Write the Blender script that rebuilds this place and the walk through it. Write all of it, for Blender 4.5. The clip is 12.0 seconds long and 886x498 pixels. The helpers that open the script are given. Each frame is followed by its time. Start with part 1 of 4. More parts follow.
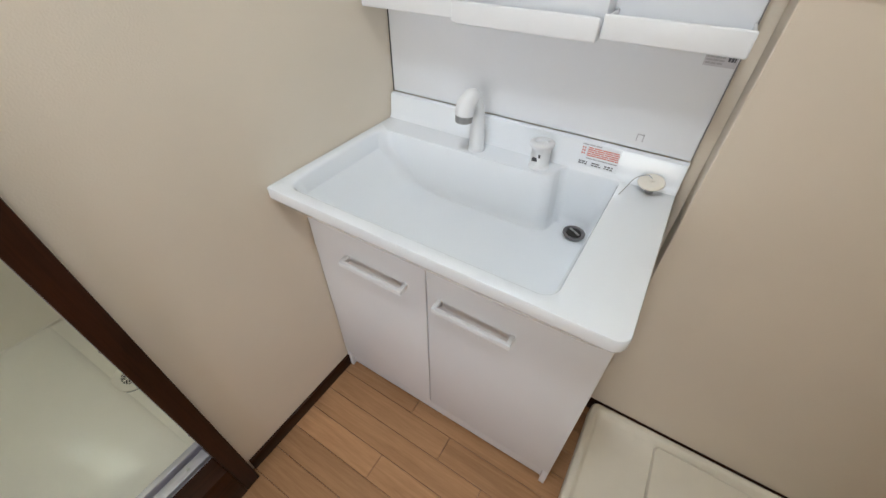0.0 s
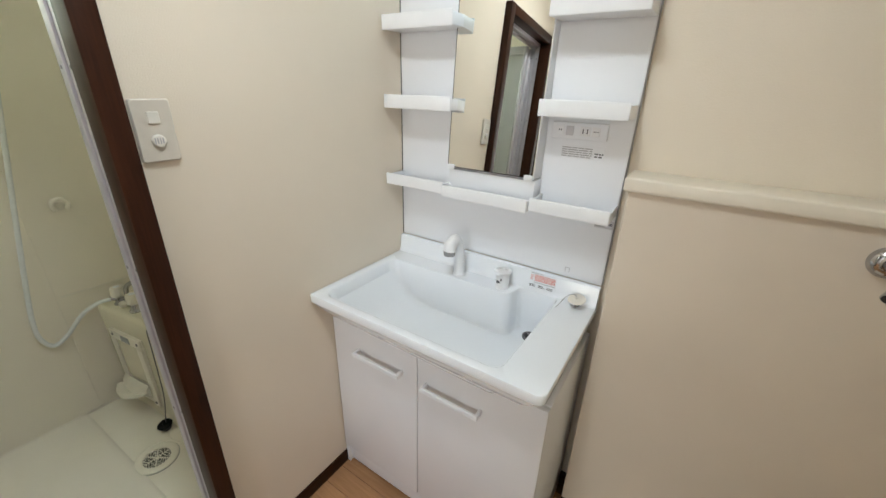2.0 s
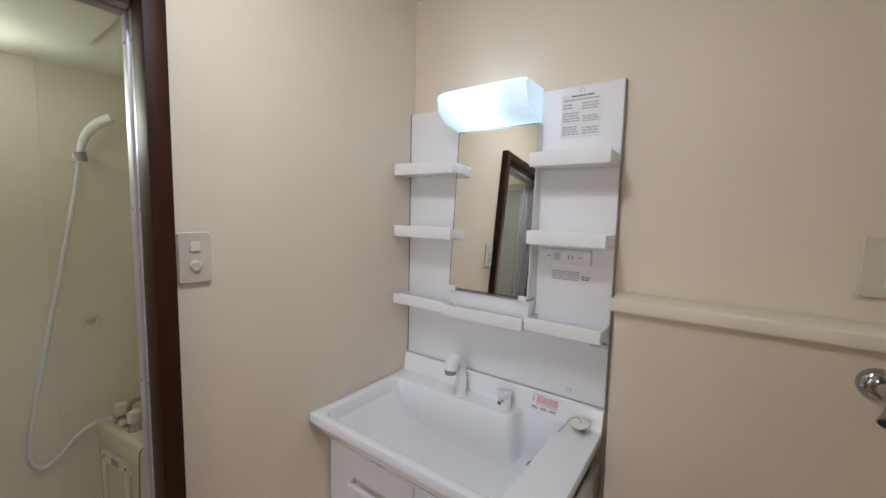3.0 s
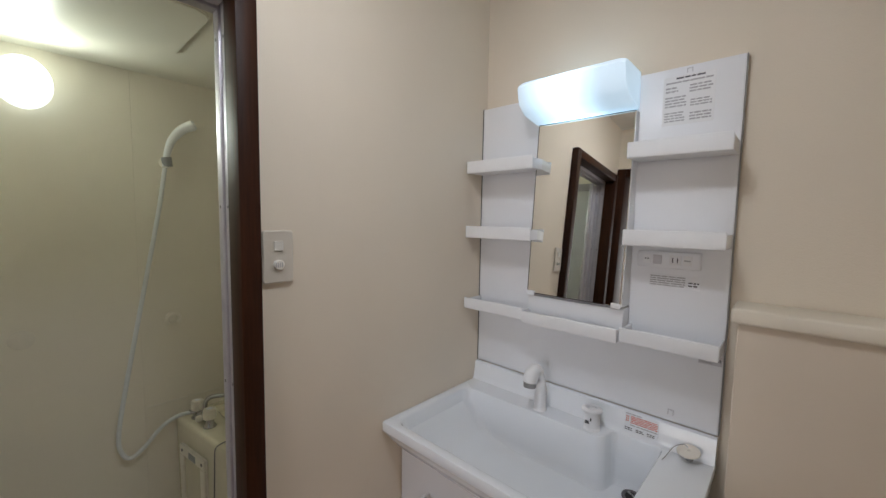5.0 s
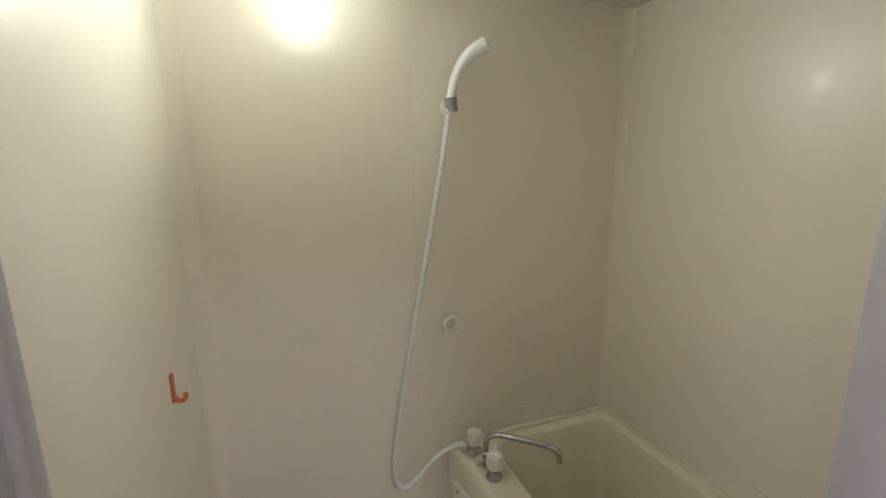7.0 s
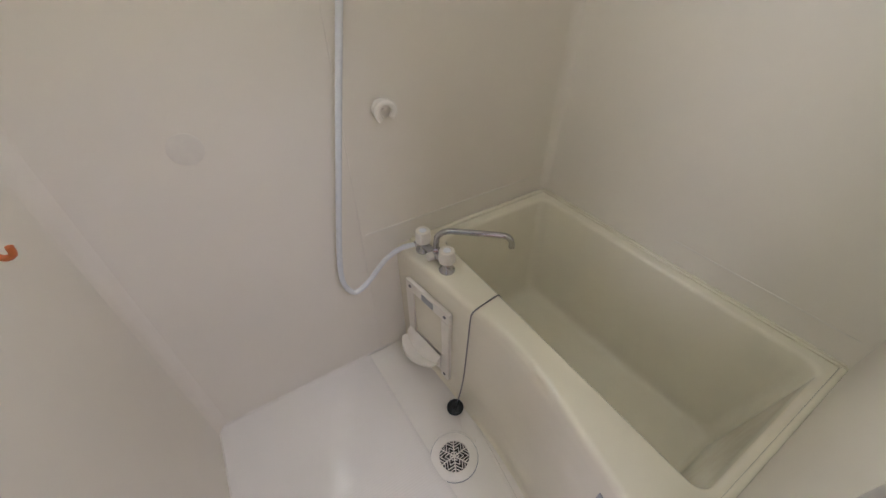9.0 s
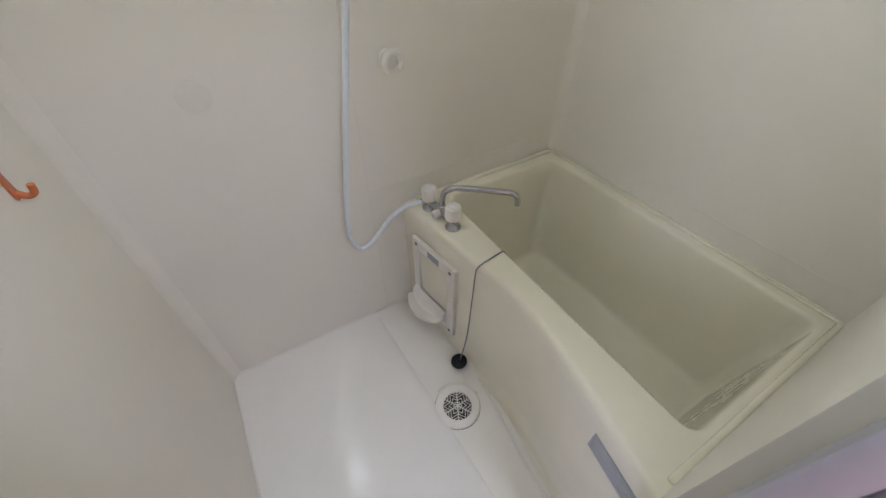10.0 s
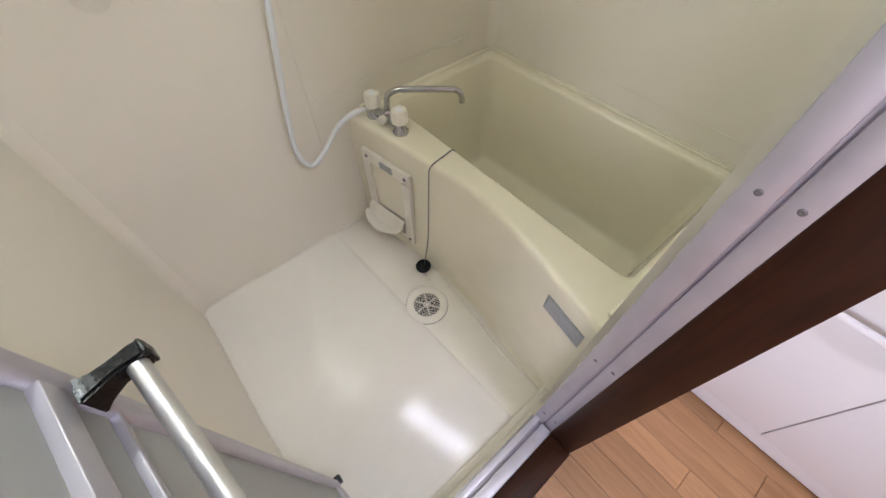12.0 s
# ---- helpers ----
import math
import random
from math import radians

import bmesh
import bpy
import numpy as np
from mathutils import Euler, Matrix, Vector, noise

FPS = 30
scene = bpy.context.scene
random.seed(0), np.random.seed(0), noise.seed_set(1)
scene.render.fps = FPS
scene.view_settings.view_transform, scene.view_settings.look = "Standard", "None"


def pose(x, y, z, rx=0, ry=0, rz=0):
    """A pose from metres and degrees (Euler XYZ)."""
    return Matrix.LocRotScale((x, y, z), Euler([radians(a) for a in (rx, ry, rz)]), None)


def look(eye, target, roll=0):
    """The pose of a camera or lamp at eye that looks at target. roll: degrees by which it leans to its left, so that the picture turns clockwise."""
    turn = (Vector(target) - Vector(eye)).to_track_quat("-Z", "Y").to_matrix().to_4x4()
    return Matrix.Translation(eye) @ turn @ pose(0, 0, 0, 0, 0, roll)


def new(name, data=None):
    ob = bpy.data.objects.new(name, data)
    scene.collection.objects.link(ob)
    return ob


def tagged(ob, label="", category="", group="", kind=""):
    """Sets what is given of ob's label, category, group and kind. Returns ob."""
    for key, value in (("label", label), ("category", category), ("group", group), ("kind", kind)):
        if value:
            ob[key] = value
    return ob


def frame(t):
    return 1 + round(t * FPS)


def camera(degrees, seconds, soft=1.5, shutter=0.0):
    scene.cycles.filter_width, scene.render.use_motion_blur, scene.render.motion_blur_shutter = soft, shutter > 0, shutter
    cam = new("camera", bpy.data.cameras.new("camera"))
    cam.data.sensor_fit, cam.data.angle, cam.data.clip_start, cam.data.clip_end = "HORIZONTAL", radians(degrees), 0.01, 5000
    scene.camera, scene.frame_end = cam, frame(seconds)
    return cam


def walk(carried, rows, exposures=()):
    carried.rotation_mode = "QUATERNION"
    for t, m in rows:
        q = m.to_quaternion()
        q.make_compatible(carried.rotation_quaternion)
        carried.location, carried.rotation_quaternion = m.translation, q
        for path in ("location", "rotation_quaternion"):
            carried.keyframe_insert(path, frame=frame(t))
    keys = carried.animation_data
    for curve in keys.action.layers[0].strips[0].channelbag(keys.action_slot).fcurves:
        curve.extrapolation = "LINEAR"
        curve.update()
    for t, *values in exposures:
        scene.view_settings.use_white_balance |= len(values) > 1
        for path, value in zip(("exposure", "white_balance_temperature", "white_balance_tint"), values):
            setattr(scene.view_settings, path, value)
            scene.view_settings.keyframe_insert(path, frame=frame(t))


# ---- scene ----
cam = camera(98.6, 12.0)
PATH = [
    (0, (0.688, -0.85, 1.248), (-0.093, 0.412, -0.093), 0.3),
    (0.5, (0.692, -0.874, 1.273), (-0.026, 0.374, -0.116), 0.5),
    (1, (0.749, -0.935, 1.317), (0.031, 0.367, -0.02), 1.2),
    (1.5, (0.827, -1.019, 1.363), (-0.003, 0.405, 0.231), 1.3),
    (2, (0.897, -1.096, 1.395), (-0.105, 0.448, 0.613), 1.6),
    (2.5, (0.959, -1.139, 1.416), (-0.171, 0.467, 1.04), 1.6),
    (3, (0.975, -1.135, 1.415), (-0.186, 0.483, 1.231), 1.3),
    (5, (0.849, -1.139, 1.394), (-0.494, 0.334, 1.234), 1.0),
    (5.5, (0.621, -1.181, 1.406), (-1.136, -0.273, 1.108), 0.5),
    (6, (0.403, -1.174, 1.399), (-1.479, -0.567, 1.097), 0.1),
    (6.5, (0.187, -1.149, 1.404), (-1.705, -0.567, 1.12), -0.2),
    (8.5, (-0.159, -1.111, 1.312), (-1.596, -0.205, 0.257), -0.1),
    (9, (-0.18, -1.108, 1.296), (-1.474, -0.298, 0.004), -0.1),
    (9.5, (-0.182, -1.108, 1.303), (-1.435, -0.34, -0.053), -0.1),
    (10, (-0.15, -1.131, 1.274), (-1.37, -0.396, -0.13), -0.1),
    (10.5, (-0.091, -1.177, 1.246), (-1.212, -0.502, -0.266), -0.1),
    (11, (-0.063, -1.209, 1.243), (-1.075, -0.56, -0.355), 0.2),
    (11.5, (-0.052, -1.217, 1.25), (-0.997, -0.533, -0.375), 0.4),
    (12, (-0.076, -1.188, 1.244), (-0.948, -0.421, -0.384), 0.7),
]
walk(cam, [(t, look(eye, target, roll)) for t, eye, target, roll in PATH], [(0, 0.82, 6150, 8), (1.0, 0.84, 6150, 6), (2.0, 0.82, 6200, 6), (2.5, 0.6, 6200, 9), (3.2, 0.22, 6200, 15), (4.8, 0.03, 6200, 13), (5.5, 0.13, 6200, 14), (6.0, 0.45, 6100, 12), (6.7, 0.6, 6250, 19), (8.3, 0.98, 5750, 29), (9.0, 1.05, 5700, 29), (9.5, 1.08, 5350, 23), (10.5, 1.3, 5500, 28), (11.5, 1.44, 5850, 26), (12, 1.48, 5850, 23)])

# exposure, white balance and light
def make_world():
    w = bpy.data.worlds.new("sky")
    scene.world = w
    w.use_nodes = True
    nt = w.node_tree
    sky = nt.nodes.new("ShaderNodeTexSky")
    sky.sky_type, sky.sun_disc = "NISHITA", False
    sky.sun_elevation, sky.sun_rotation = radians(38), radians(200)
    nt.links.new(sky.outputs[0], nt.nodes["Background"].inputs[0])
    nt.nodes["Background"].inputs[1].default_value = 0.1


make_world()


def area_lamp(name, m, sx, sy, watts, color):
    d = bpy.data.lights.new(name, "AREA")
    d.shape, d.size, d.size_y, d.energy, d.color = "RECTANGLE", sx, sy, watts, color
    ob = new(name, d)
    ob.matrix_world = m
    return ob


WINDOW_WATTS = 12
VANITY_GLOW = 0.48
VANITY_TUBE = 1.7
BATH_GLOW = 66.0
CEILING_GLOW = 28.0
# the daylight of the window in the room behind the washroom door
area_lamp("window_daylight", look((0.75, -3.38, 1.3), (0.75, 0, 1.25)), 1.5, 1.3, WINDOW_WATTS, (1.0, 0.96, 0.95))


# ---- materials ----
def material(name, color, rough=0.5, metal=0.0, spread=0.06, scale=9.0, bump=0.0, bump_scale=200.0, coat=0.0, emit=None, glow=0.0, object_random=0.0, rough_spread=0.08):
    m = bpy.data.materials.new(name)
    m.use_nodes = True
    nt = m.node_tree
    b = nt.nodes["Principled BSDF"]
    geo = nt.nodes.new("ShaderNodeTexCoord")
    n1 = nt.nodes.new("ShaderNodeTexNoise")
    n1.inputs["Scale"].default_value, n1.inputs["Detail"].default_value = scale, 5
    nt.links.new(geo.outputs["Object"], n1.inputs["Vector"])
    ramp = nt.nodes.new("ShaderNodeValToRGB")
    lo = [max(0, c * (1 - spread)) for c in color]
    hi = [min(1, c * (1 + spread)) for c in color]
    ramp.color_ramp.elements[0].color, ramp.color_ramp.elements[1].color = (*lo, 1), (*hi, 1)
    ramp.color_ramp.elements[0].position, ramp.color_ramp.elements[1].position = 0.3, 0.7
    nt.links.new(n1.outputs[0], ramp.inputs[0])
    src = ramp.outputs[0]
    if object_random:
        info = nt.nodes.new("ShaderNodeObjectInfo")
        hsv = nt.nodes.new("ShaderNodeHueSaturation")
        mr = nt.nodes.new("ShaderNodeMapRange")
        mr.inputs["To Min"].default_value, mr.inputs["To Max"].default_value = 1 - object_random, 1 + object_random
        nt.links.new(info.outputs["Random"], mr.inputs["Value"])
        nt.links.new(mr.outputs[0], hsv.inputs["Value"])
        nt.links.new(src, hsv.inputs["Color"])
        src = hsv.outputs[0]
    nt.links.new(src, b.inputs["Base Color"])
    b.inputs["Metallic"].default_value = metal
    b.inputs["Coat Weight"].default_value = coat
    n2 = nt.nodes.new("ShaderNodeTexNoise")
    n2.inputs["Scale"].default_value, n2.inputs["Detail"].default_value = scale * 4, 4
    nt.links.new(geo.outputs["Object"], n2.inputs["Vector"])
    r = nt.nodes.new("ShaderNodeMapRange")
    r.inputs["To Min"].default_value, r.inputs["To Max"].default_value = max(0.02, rough - rough_spread), min(1, rough + rough_spread)
    nt.links.new(n2.outputs[0], r.inputs["Value"])
    nt.links.new(r.outputs[0], b.inputs["Roughness"])
    if bump:
        n3 = nt.nodes.new("ShaderNodeTexNoise")
        n3.inputs["Scale"].default_value, n3.inputs["Detail"].default_value = bump_scale, 3
        nt.links.new(geo.outputs["Object"], n3.inputs["Vector"])
        bp = nt.nodes.new("ShaderNodeBump")
        bp.inputs["Strength"].default_value, bp.inputs["Distance"].default_value = bump, 0.002
        nt.links.new(n3.outputs[0], bp.inputs["Height"])
        nt.links.new(bp.outputs[0], b.inputs["Normal"])
    if emit:
        b.inputs["Emission Color"].default_value = (*emit, 1)
        b.inputs["Emission Strength"].default_value = glow
    return m


def wood(name, dark, light, rough, grain=(1.5, 30, 30), coat=0.0, object_random=0.0):
    m = bpy.data.materials.new(name)
    m.use_nodes = True
    nt = m.node_tree
    b = nt.nodes["Principled BSDF"]
    tc = nt.nodes.new("ShaderNodeTexCoord")
    info = nt.nodes.new("ShaderNodeObjectInfo")
    mul = nt.nodes.new("ShaderNodeVectorMath")
    mul.operation = "MULTIPLY_ADD"
    mul.inputs[1].default_value = (37.0, 13.0, 5.0)
    nt.links.new(info.outputs["Random"], mul.inputs[0])
    nt.links.new(tc.outputs["Object"], mul.inputs[2])
    mp = nt.nodes.new("ShaderNodeMapping")
    mp.inputs["Scale"].default_value = grain
    nt.links.new(mul.outputs[0], mp.inputs[0])
    n = nt.nodes.new("ShaderNodeTexNoise")
    n.inputs["Scale"].default_value, n.inputs["Detail"].default_value, n.inputs["Distortion"].default_value = 1.6, 7, 1.2
    nt.links.new(mp.outputs[0], n.inputs["Vector"])
    fine = nt.nodes.new("ShaderNodeTexNoise")
    fine.inputs["Scale"].default_value, fine.inputs["Detail"].default_value = 9.0, 4
    nt.links.new(mp.outputs[0], fine.inputs["Vector"])
    mix = nt.nodes.new("ShaderNodeMath")
    mix.operation = "MULTIPLY_ADD"
    mix.inputs[1].default_value = 0.35
    nt.links.new(fine.outputs[0], mix.inputs[0])
    sc = nt.nodes.new("ShaderNodeMath")
    sc.operation = "MULTIPLY"
    sc.inputs[1].default_value = 0.7
    nt.links.new(n.outputs[0], sc.inputs[0])
    nt.links.new(sc.outputs[0], mix.inputs[2])
    ramp = nt.nodes.new("ShaderNodeValToRGB")
    ramp.color_ramp.elements[0].position, ramp.color_ramp.elements[1].position = 0.32, 0.72
    ramp.color_ramp.elements[0].color, ramp.color_ramp.elements[1].color = (*dark, 1), (*light, 1)
    nt.links.new(mix.outputs[0], ramp.inputs[0])
    src = ramp.outputs[0]
    if object_random:
        hsv = nt.nodes.new("ShaderNodeHueSaturation")
        mr = nt.nodes.new("ShaderNodeMapRange")
        mr.inputs["To Min"].default_value, mr.inputs["To Max"].default_value = 1 - object_random, 1 + object_random
        nt.links.new(info.outputs["Random"], mr.inputs["Value"])
        nt.links.new(mr.outputs[0], hsv.inputs["Value"])
        nt.links.new(src, hsv.inputs["Color"])
        src = hsv.outputs[0]
    nt.links.new(src, b.inputs["Base Color"])
    b.inputs["Roughness"].default_value = rough
    b.inputs["Coat Weight"].default_value = coat
    b.inputs["Coat Roughness"].default_value = 0.25
    b.inputs["Specular IOR Level"].default_value = 0.2
    bp = nt.nodes.new("ShaderNodeBump")
    bp.inputs["Strength"].default_value, bp.inputs["Distance"].default_value = 0.12, 0.001
    nt.links.new(mix.outputs[0], bp.inputs["Height"])
    nt.links.new(bp.outputs[0], b.inputs["Normal"])
    return m


WALLPAPER = material("cream_wallpaper", (0.80, 0.71, 0.585), 0.75, spread=0.025, scale=3, bump=0.25, bump_scale=320)
LOWER_WALL = material("beige_washable_panel", (0.73, 0.635, 0.52), 0.55, spread=0.03, scale=3, bump=0.06, bump_scale=160)
CEILING = material("white_ceiling_paper", (0.82, 0.80, 0.76), 0.8, spread=0.02, scale=4, bump=0.25, bump_scale=260)
HALL = material("white_hall_paint", (0.84, 0.82, 0.82), 0.7, spread=0.02, scale=4, bump=0.1)
CAP_PAINT = material("ivory_paint", (0.80, 0.73, 0.61), 0.45, spread=0.03, scale=12, bump=0.05)
PAN = material("ivory_pan_plastic", (0.86, 0.80, 0.68), 0.35, spread=0.03, scale=9, bump=0.03)
DARK_WOOD = wood("dark_brown_wood", (0.013, 0.0038, 0.0012), (0.046, 0.0135, 0.0042), 0.5, (25, 25, 1.5), coat=0.0)
DARK_WOOD_FLAT = wood("dark_brown_wood_across", (0.013, 0.0038, 0.0012), (0.046, 0.0135, 0.0042), 0.4, (25, 1.5, 25), coat=0.04)
FLOOR_WOOD = wood("oak_laminate", (0.37, 0.195, 0.090), (0.53, 0.30, 0.152), 0.38, (2.0, 26, 26), coat=0.15, object_random=0.17)
JOINT = material("dark_joint", (0.12, 0.06, 0.03), 0.8)
CABINET = material("white_melamine", (0.82, 0.815, 0.825), 0.32, spread=0.012, scale=5, coat=0.1)
CERAMIC = material("white_gloss_resin", (0.90, 0.93, 0.965), 0.12, spread=0.01, scale=5, coat=0.4, rough_spread=0.04)
PANEL_WHITE = material("white_enamel_panel", (0.87, 0.88, 0.91), 0.36, spread=0.006, scale=3, coat=0.04, rough_spread=0.015)
SHELF_WHITE = material("white_moulded_plastic", (0.88, 0.89, 0.91), 0.35, spread=0.015, scale=20)
GREY_PLASTIC = material("grey_plastic", (0.30, 0.30, 0.30), 0.4, spread=0.06, scale=60)
# near-black that paints the shade inside holes; also colours the mirror and panel edges
DARK_GAP = material("dark_hole_shade_and_edges", (0.03, 0.028, 0.026), 0.7)
SATIN = material("satin_aluminium_tube", (0.72, 0.72, 0.74), 0.36, 0.9, spread=0.03, scale=40)
CHROME = material("chrome", (0.50, 0.50, 0.51), 0.1, 1.0, spread=0.03, scale=40, rough_spread=0.06)
SCREW = material("dull_screw_steel", (0.22, 0.21, 0.22), 0.5, 0.8, spread=0.1, scale=200)
STEEL = material("dull_steel", (0.45, 0.45, 0.45), 0.35, 1.0, spread=0.1, scale=60)
ALU = material("anodised_aluminium", (0.52, 0.50, 0.54), 0.42, 0.5, spread=0.05, scale=25, bump=0.03, bump_scale=400)
PLATE = material("ivory_switch_plastic", (0.66, 0.61, 0.53), 0.4, spread=0.03, scale=40)
PLATE_LIGHT = material("light_switch_plastic", (0.80, 0.77, 0.70), 0.35, spread=0.02, scale=40)
BATH_WALL = material("cream_bath_panel", (0.865, 0.805, 0.70), 0.33, spread=0.025, scale=2.2, bump=0.05, bump_scale=140, coat=0.05, rough_spread=0.02)
BATH_CEIL = material("cream_bath_ceiling", (0.80, 0.77, 0.68), 0.4, spread=0.03, scale=3, bump=0.04)
TUB = material("ivory_frp", (0.88, 0.82, 0.655), 0.15, spread=0.03, scale=5, coat=0.5, rough_spread=0.06)
IVORY = material("ivory_plastic", (0.85, 0.80, 0.71), 0.32, spread=0.03, scale=30)
WHITE_HOSE = material("white_vinyl_hose", (0.80, 0.81, 0.82), 0.35, spread=0.03, scale=60)
BLACK = material("black_plastic", (0.004, 0.004, 0.0045), 0.28, spread=0.1, scale=60)
BLACK.node_tree.nodes["Principled BSDF"].inputs["Specular IOR Level"].default_value = 0.25
ORANGE = material("orange_plastic", (0.55, 0.16, 0.045), 0.35, spread=0.08, scale=60)
LABEL_GREY = material("grey_foil_label", (0.36, 0.37, 0.38), 0.4, 0.3, spread=0.08, scale=80)
LABEL_WHITE = material("white_sticker", (0.84, 0.84, 0.85), 0.4, spread=0.01)
LABEL_CLEAR = material("pale_grey_sticker", (0.60, 0.59, 0.62), 0.4, spread=0.04, scale=60)
INK = material("dark_grey_ink", (0.10, 0.10, 0.11), 0.6)
INK_GREY = material("grey_ink", (0.46, 0.45, 0.47), 0.6)
INK_RED = material("red_ink", (0.72, 0.25, 0.20), 0.6)
# colour of wall plug and panel joint; also paints the hatch gap's shade
PANEL_MARK = material("plug_cream_and_seam_shade", (0.80, 0.745, 0.655), 0.4, spread=0.04, scale=30)
VANITY_SHADE = material("lit_opal_shade", (0.85, 0.9, 0.95), 0.35, emit=(0.55, 0.83, 1.0), glow=VANITY_GLOW)
CEILING_SHADE = material("lit_opal_ceiling_shade", (0.9, 0.9, 0.88), 0.3, emit=(0.94, 0.98, 1.0), glow=CEILING_GLOW)
BATH_SHADE_SIDE = material("lit_opal_globe_side", (0.9, 0.92, 0.9), 0.3, emit=(0.90, 1.0, 0.84), glow=1.8)
BATH_SHADE_RING = material("lit_opal_globe_shoulder", (0.9, 0.92, 0.9), 0.3, emit=(0.90, 1.0, 0.84), glow=4.5)
BATH_SHADE = material("lit_opal_globe", (0.9, 0.92, 0.9), 0.3, emit=(0.90, 1.0, 0.84), glow=BATH_GLOW)


def tube_glow(m):
    """The lamp's tube shines strongest through the middle of the shade."""
    nt = m.node_tree
    b = nt.nodes["Principled BSDF"]
    tc = nt.nodes.new("ShaderNodeTexCoord")
    sx = nt.nodes.new("ShaderNodeSeparateXYZ")
    nt.links.new(tc.outputs["Object"], sx.inputs[0])
    off = nt.nodes.new("ShaderNodeMath")
    off.operation = "SUBTRACT"
    off.inputs[1].default_value = 0.350
    nt.links.new(sx.outputs[0], off.inputs[0])
    ab = nt.nodes.new("ShaderNodeMath")
    ab.operation = "ABSOLUTE"
    nt.links.new(off.outputs[0], ab.inputs[0])
    mr = nt.nodes.new("ShaderNodeMapRange")
    mr.interpolation_type = "SMOOTHSTEP"
    mr.inputs["From Min"].default_value, mr.inputs["From Max"].default_value = 0.0, 0.125
    mr.inputs["To Min"].default_value, mr.inputs["To Max"].default_value = VANITY_TUBE, VANITY_GLOW
    nt.links.new(ab.outputs[0], mr.inputs["Value"])
    nt.links.new(mr.outputs[0], b.inputs["Emission Strength"])


tube_glow(VANITY_SHADE)


def mirror_material():
    m = bpy.data.materials.new("silvered_mirror")
    m.use_nodes = True
    b = m.node_tree.nodes["Principled BSDF"]
    b.inputs["Base Color"].default_value = (0.92, 0.92, 0.88, 1)
    b.inputs["Metallic"].default_value, b.inputs["Roughness"].default_value = 1.0, 0.012
    return m


def frosted_material():
    """Milky resin: part diffuse, part letting light through."""
    m = bpy.data.materials.new("frosted_resin_pane")
    m.use_nodes = True
    nt = m.node_tree
    b = nt.nodes["Principled BSDF"]
    b.inputs["Base Color"].default_value = (0.84, 0.845, 0.83, 1)
    b.inputs["Roughness"].default_value = 0.45
    tr = nt.nodes.new("ShaderNodeBsdfTranslucent")
    tr.inputs["Color"].default_value = (0.86, 0.87, 0.86, 1)
    mix = nt.nodes.new("ShaderNodeMixShader")
    mix.inputs[0].default_value = 0.68
    nt.links.new(b.outputs[0], mix.inputs[1])
    nt.links.new(tr.outputs[0], mix.inputs[2])
    nt.links.new(mix.outputs[0], nt.nodes["Material Output"].inputs["Surface"])
    n = nt.nodes.new("ShaderNodeTexNoise")
    n.inputs["Scale"].default_value = 260
    bp = nt.nodes.new("ShaderNodeBump")
    bp.inputs["Strength"].default_value, bp.inputs["Distance"].default_value = 0.3, 0.001
    nt.links.new(n.outputs[0], bp.inputs["Height"])
    nt.links.new(bp.outputs[0], b.inputs["Normal"])
    return m


def ribbed_material():
    m = material("ribbed_ivory_frp", (0.86, 0.81, 0.735), 0.16, spread=0.025, scale=4, coat=0.0, rough_spread=0.06)
    nt = m.node_tree
    b = nt.nodes["Principled BSDF"]
    tc = nt.nodes.new("ShaderNodeTexCoord")
    wv = nt.nodes.new("ShaderNodeTexWave")
    wv.bands_direction = "X"
    wv.inputs["Scale"].default_value = 42.0
    nt.links.new(tc.outputs["Object"], wv.inputs["Vector"])
    bp = nt.nodes.new("ShaderNodeBump")
    bp.inputs["Strength"].default_value, bp.inputs["Distance"].default_value = 0.22, 0.0010
    nt.links.new(wv.outputs[1], bp.inputs["Height"])
    nt.links.new(bp.outputs[0], b.inputs["Normal"])
    return m


MIRROR = mirror_material()
FROSTED = frosted_material()
RIBBED = ribbed_material()
GUTTER = material("ivory_frp_gutter", (0.86, 0.81, 0.72), 0.2, spread=0.025, scale=5, coat=0.08, rough_spread=0.05)


# ---- mesh helpers ----
def link_mesh(name, bm, mat, smooth=False):
    bmesh.ops.recalc_face_normals(bm, faces=bm.faces)
    me = bpy.data.meshes.new(name)
    bm.to_mesh(me)
    bm.free()
    me.materials.append(mat)
    if smooth:
        me.polygons.foreach_set("use_smooth", [True] * len(me.polygons))
        me.set_sharp_from_angle(angle=radians(38))
    return new(name, me)


def part(name, bm, mat, parent, label="", smooth=True):
    ob = link_mesh(name, bm, mat, smooth)
    ob.parent = parent
    if label:
        ob["label"] = label
    return ob


def thing(name, label, category, kind="", group="", at=(0, 0, 0)):
    ob = new(name)
    ob.empty_display_size = 0.05
    ob.location = at
    return tagged(ob, label, category, group, kind)


def single(name, bm, mat, label, category, kind="", group="", smooth=True):
    return tagged(link_mesh(name, bm, mat, smooth), label, category, group, kind)


def box(lo, hi, bevel=0.0, seg=2, bm=None):
    """A box between two corners, edges rounded."""
    own = bmesh.new()
    c = [(a + b) / 2 for a, b in zip(lo, hi)]
    s = [abs(b - a) for a, b in zip(lo, hi)]
    bmesh.ops.create_cube(own, size=1, matrix=Matrix.Translation(c) @ Matrix.Diagonal((*s, 1)))
    if bevel:
        bmesh.ops.bevel(own, geom=own.edges[:], offset=bevel, segments=seg, affect="EDGES", profile=0.5)
    if bm is None:
        return own
    return join(bm, own)


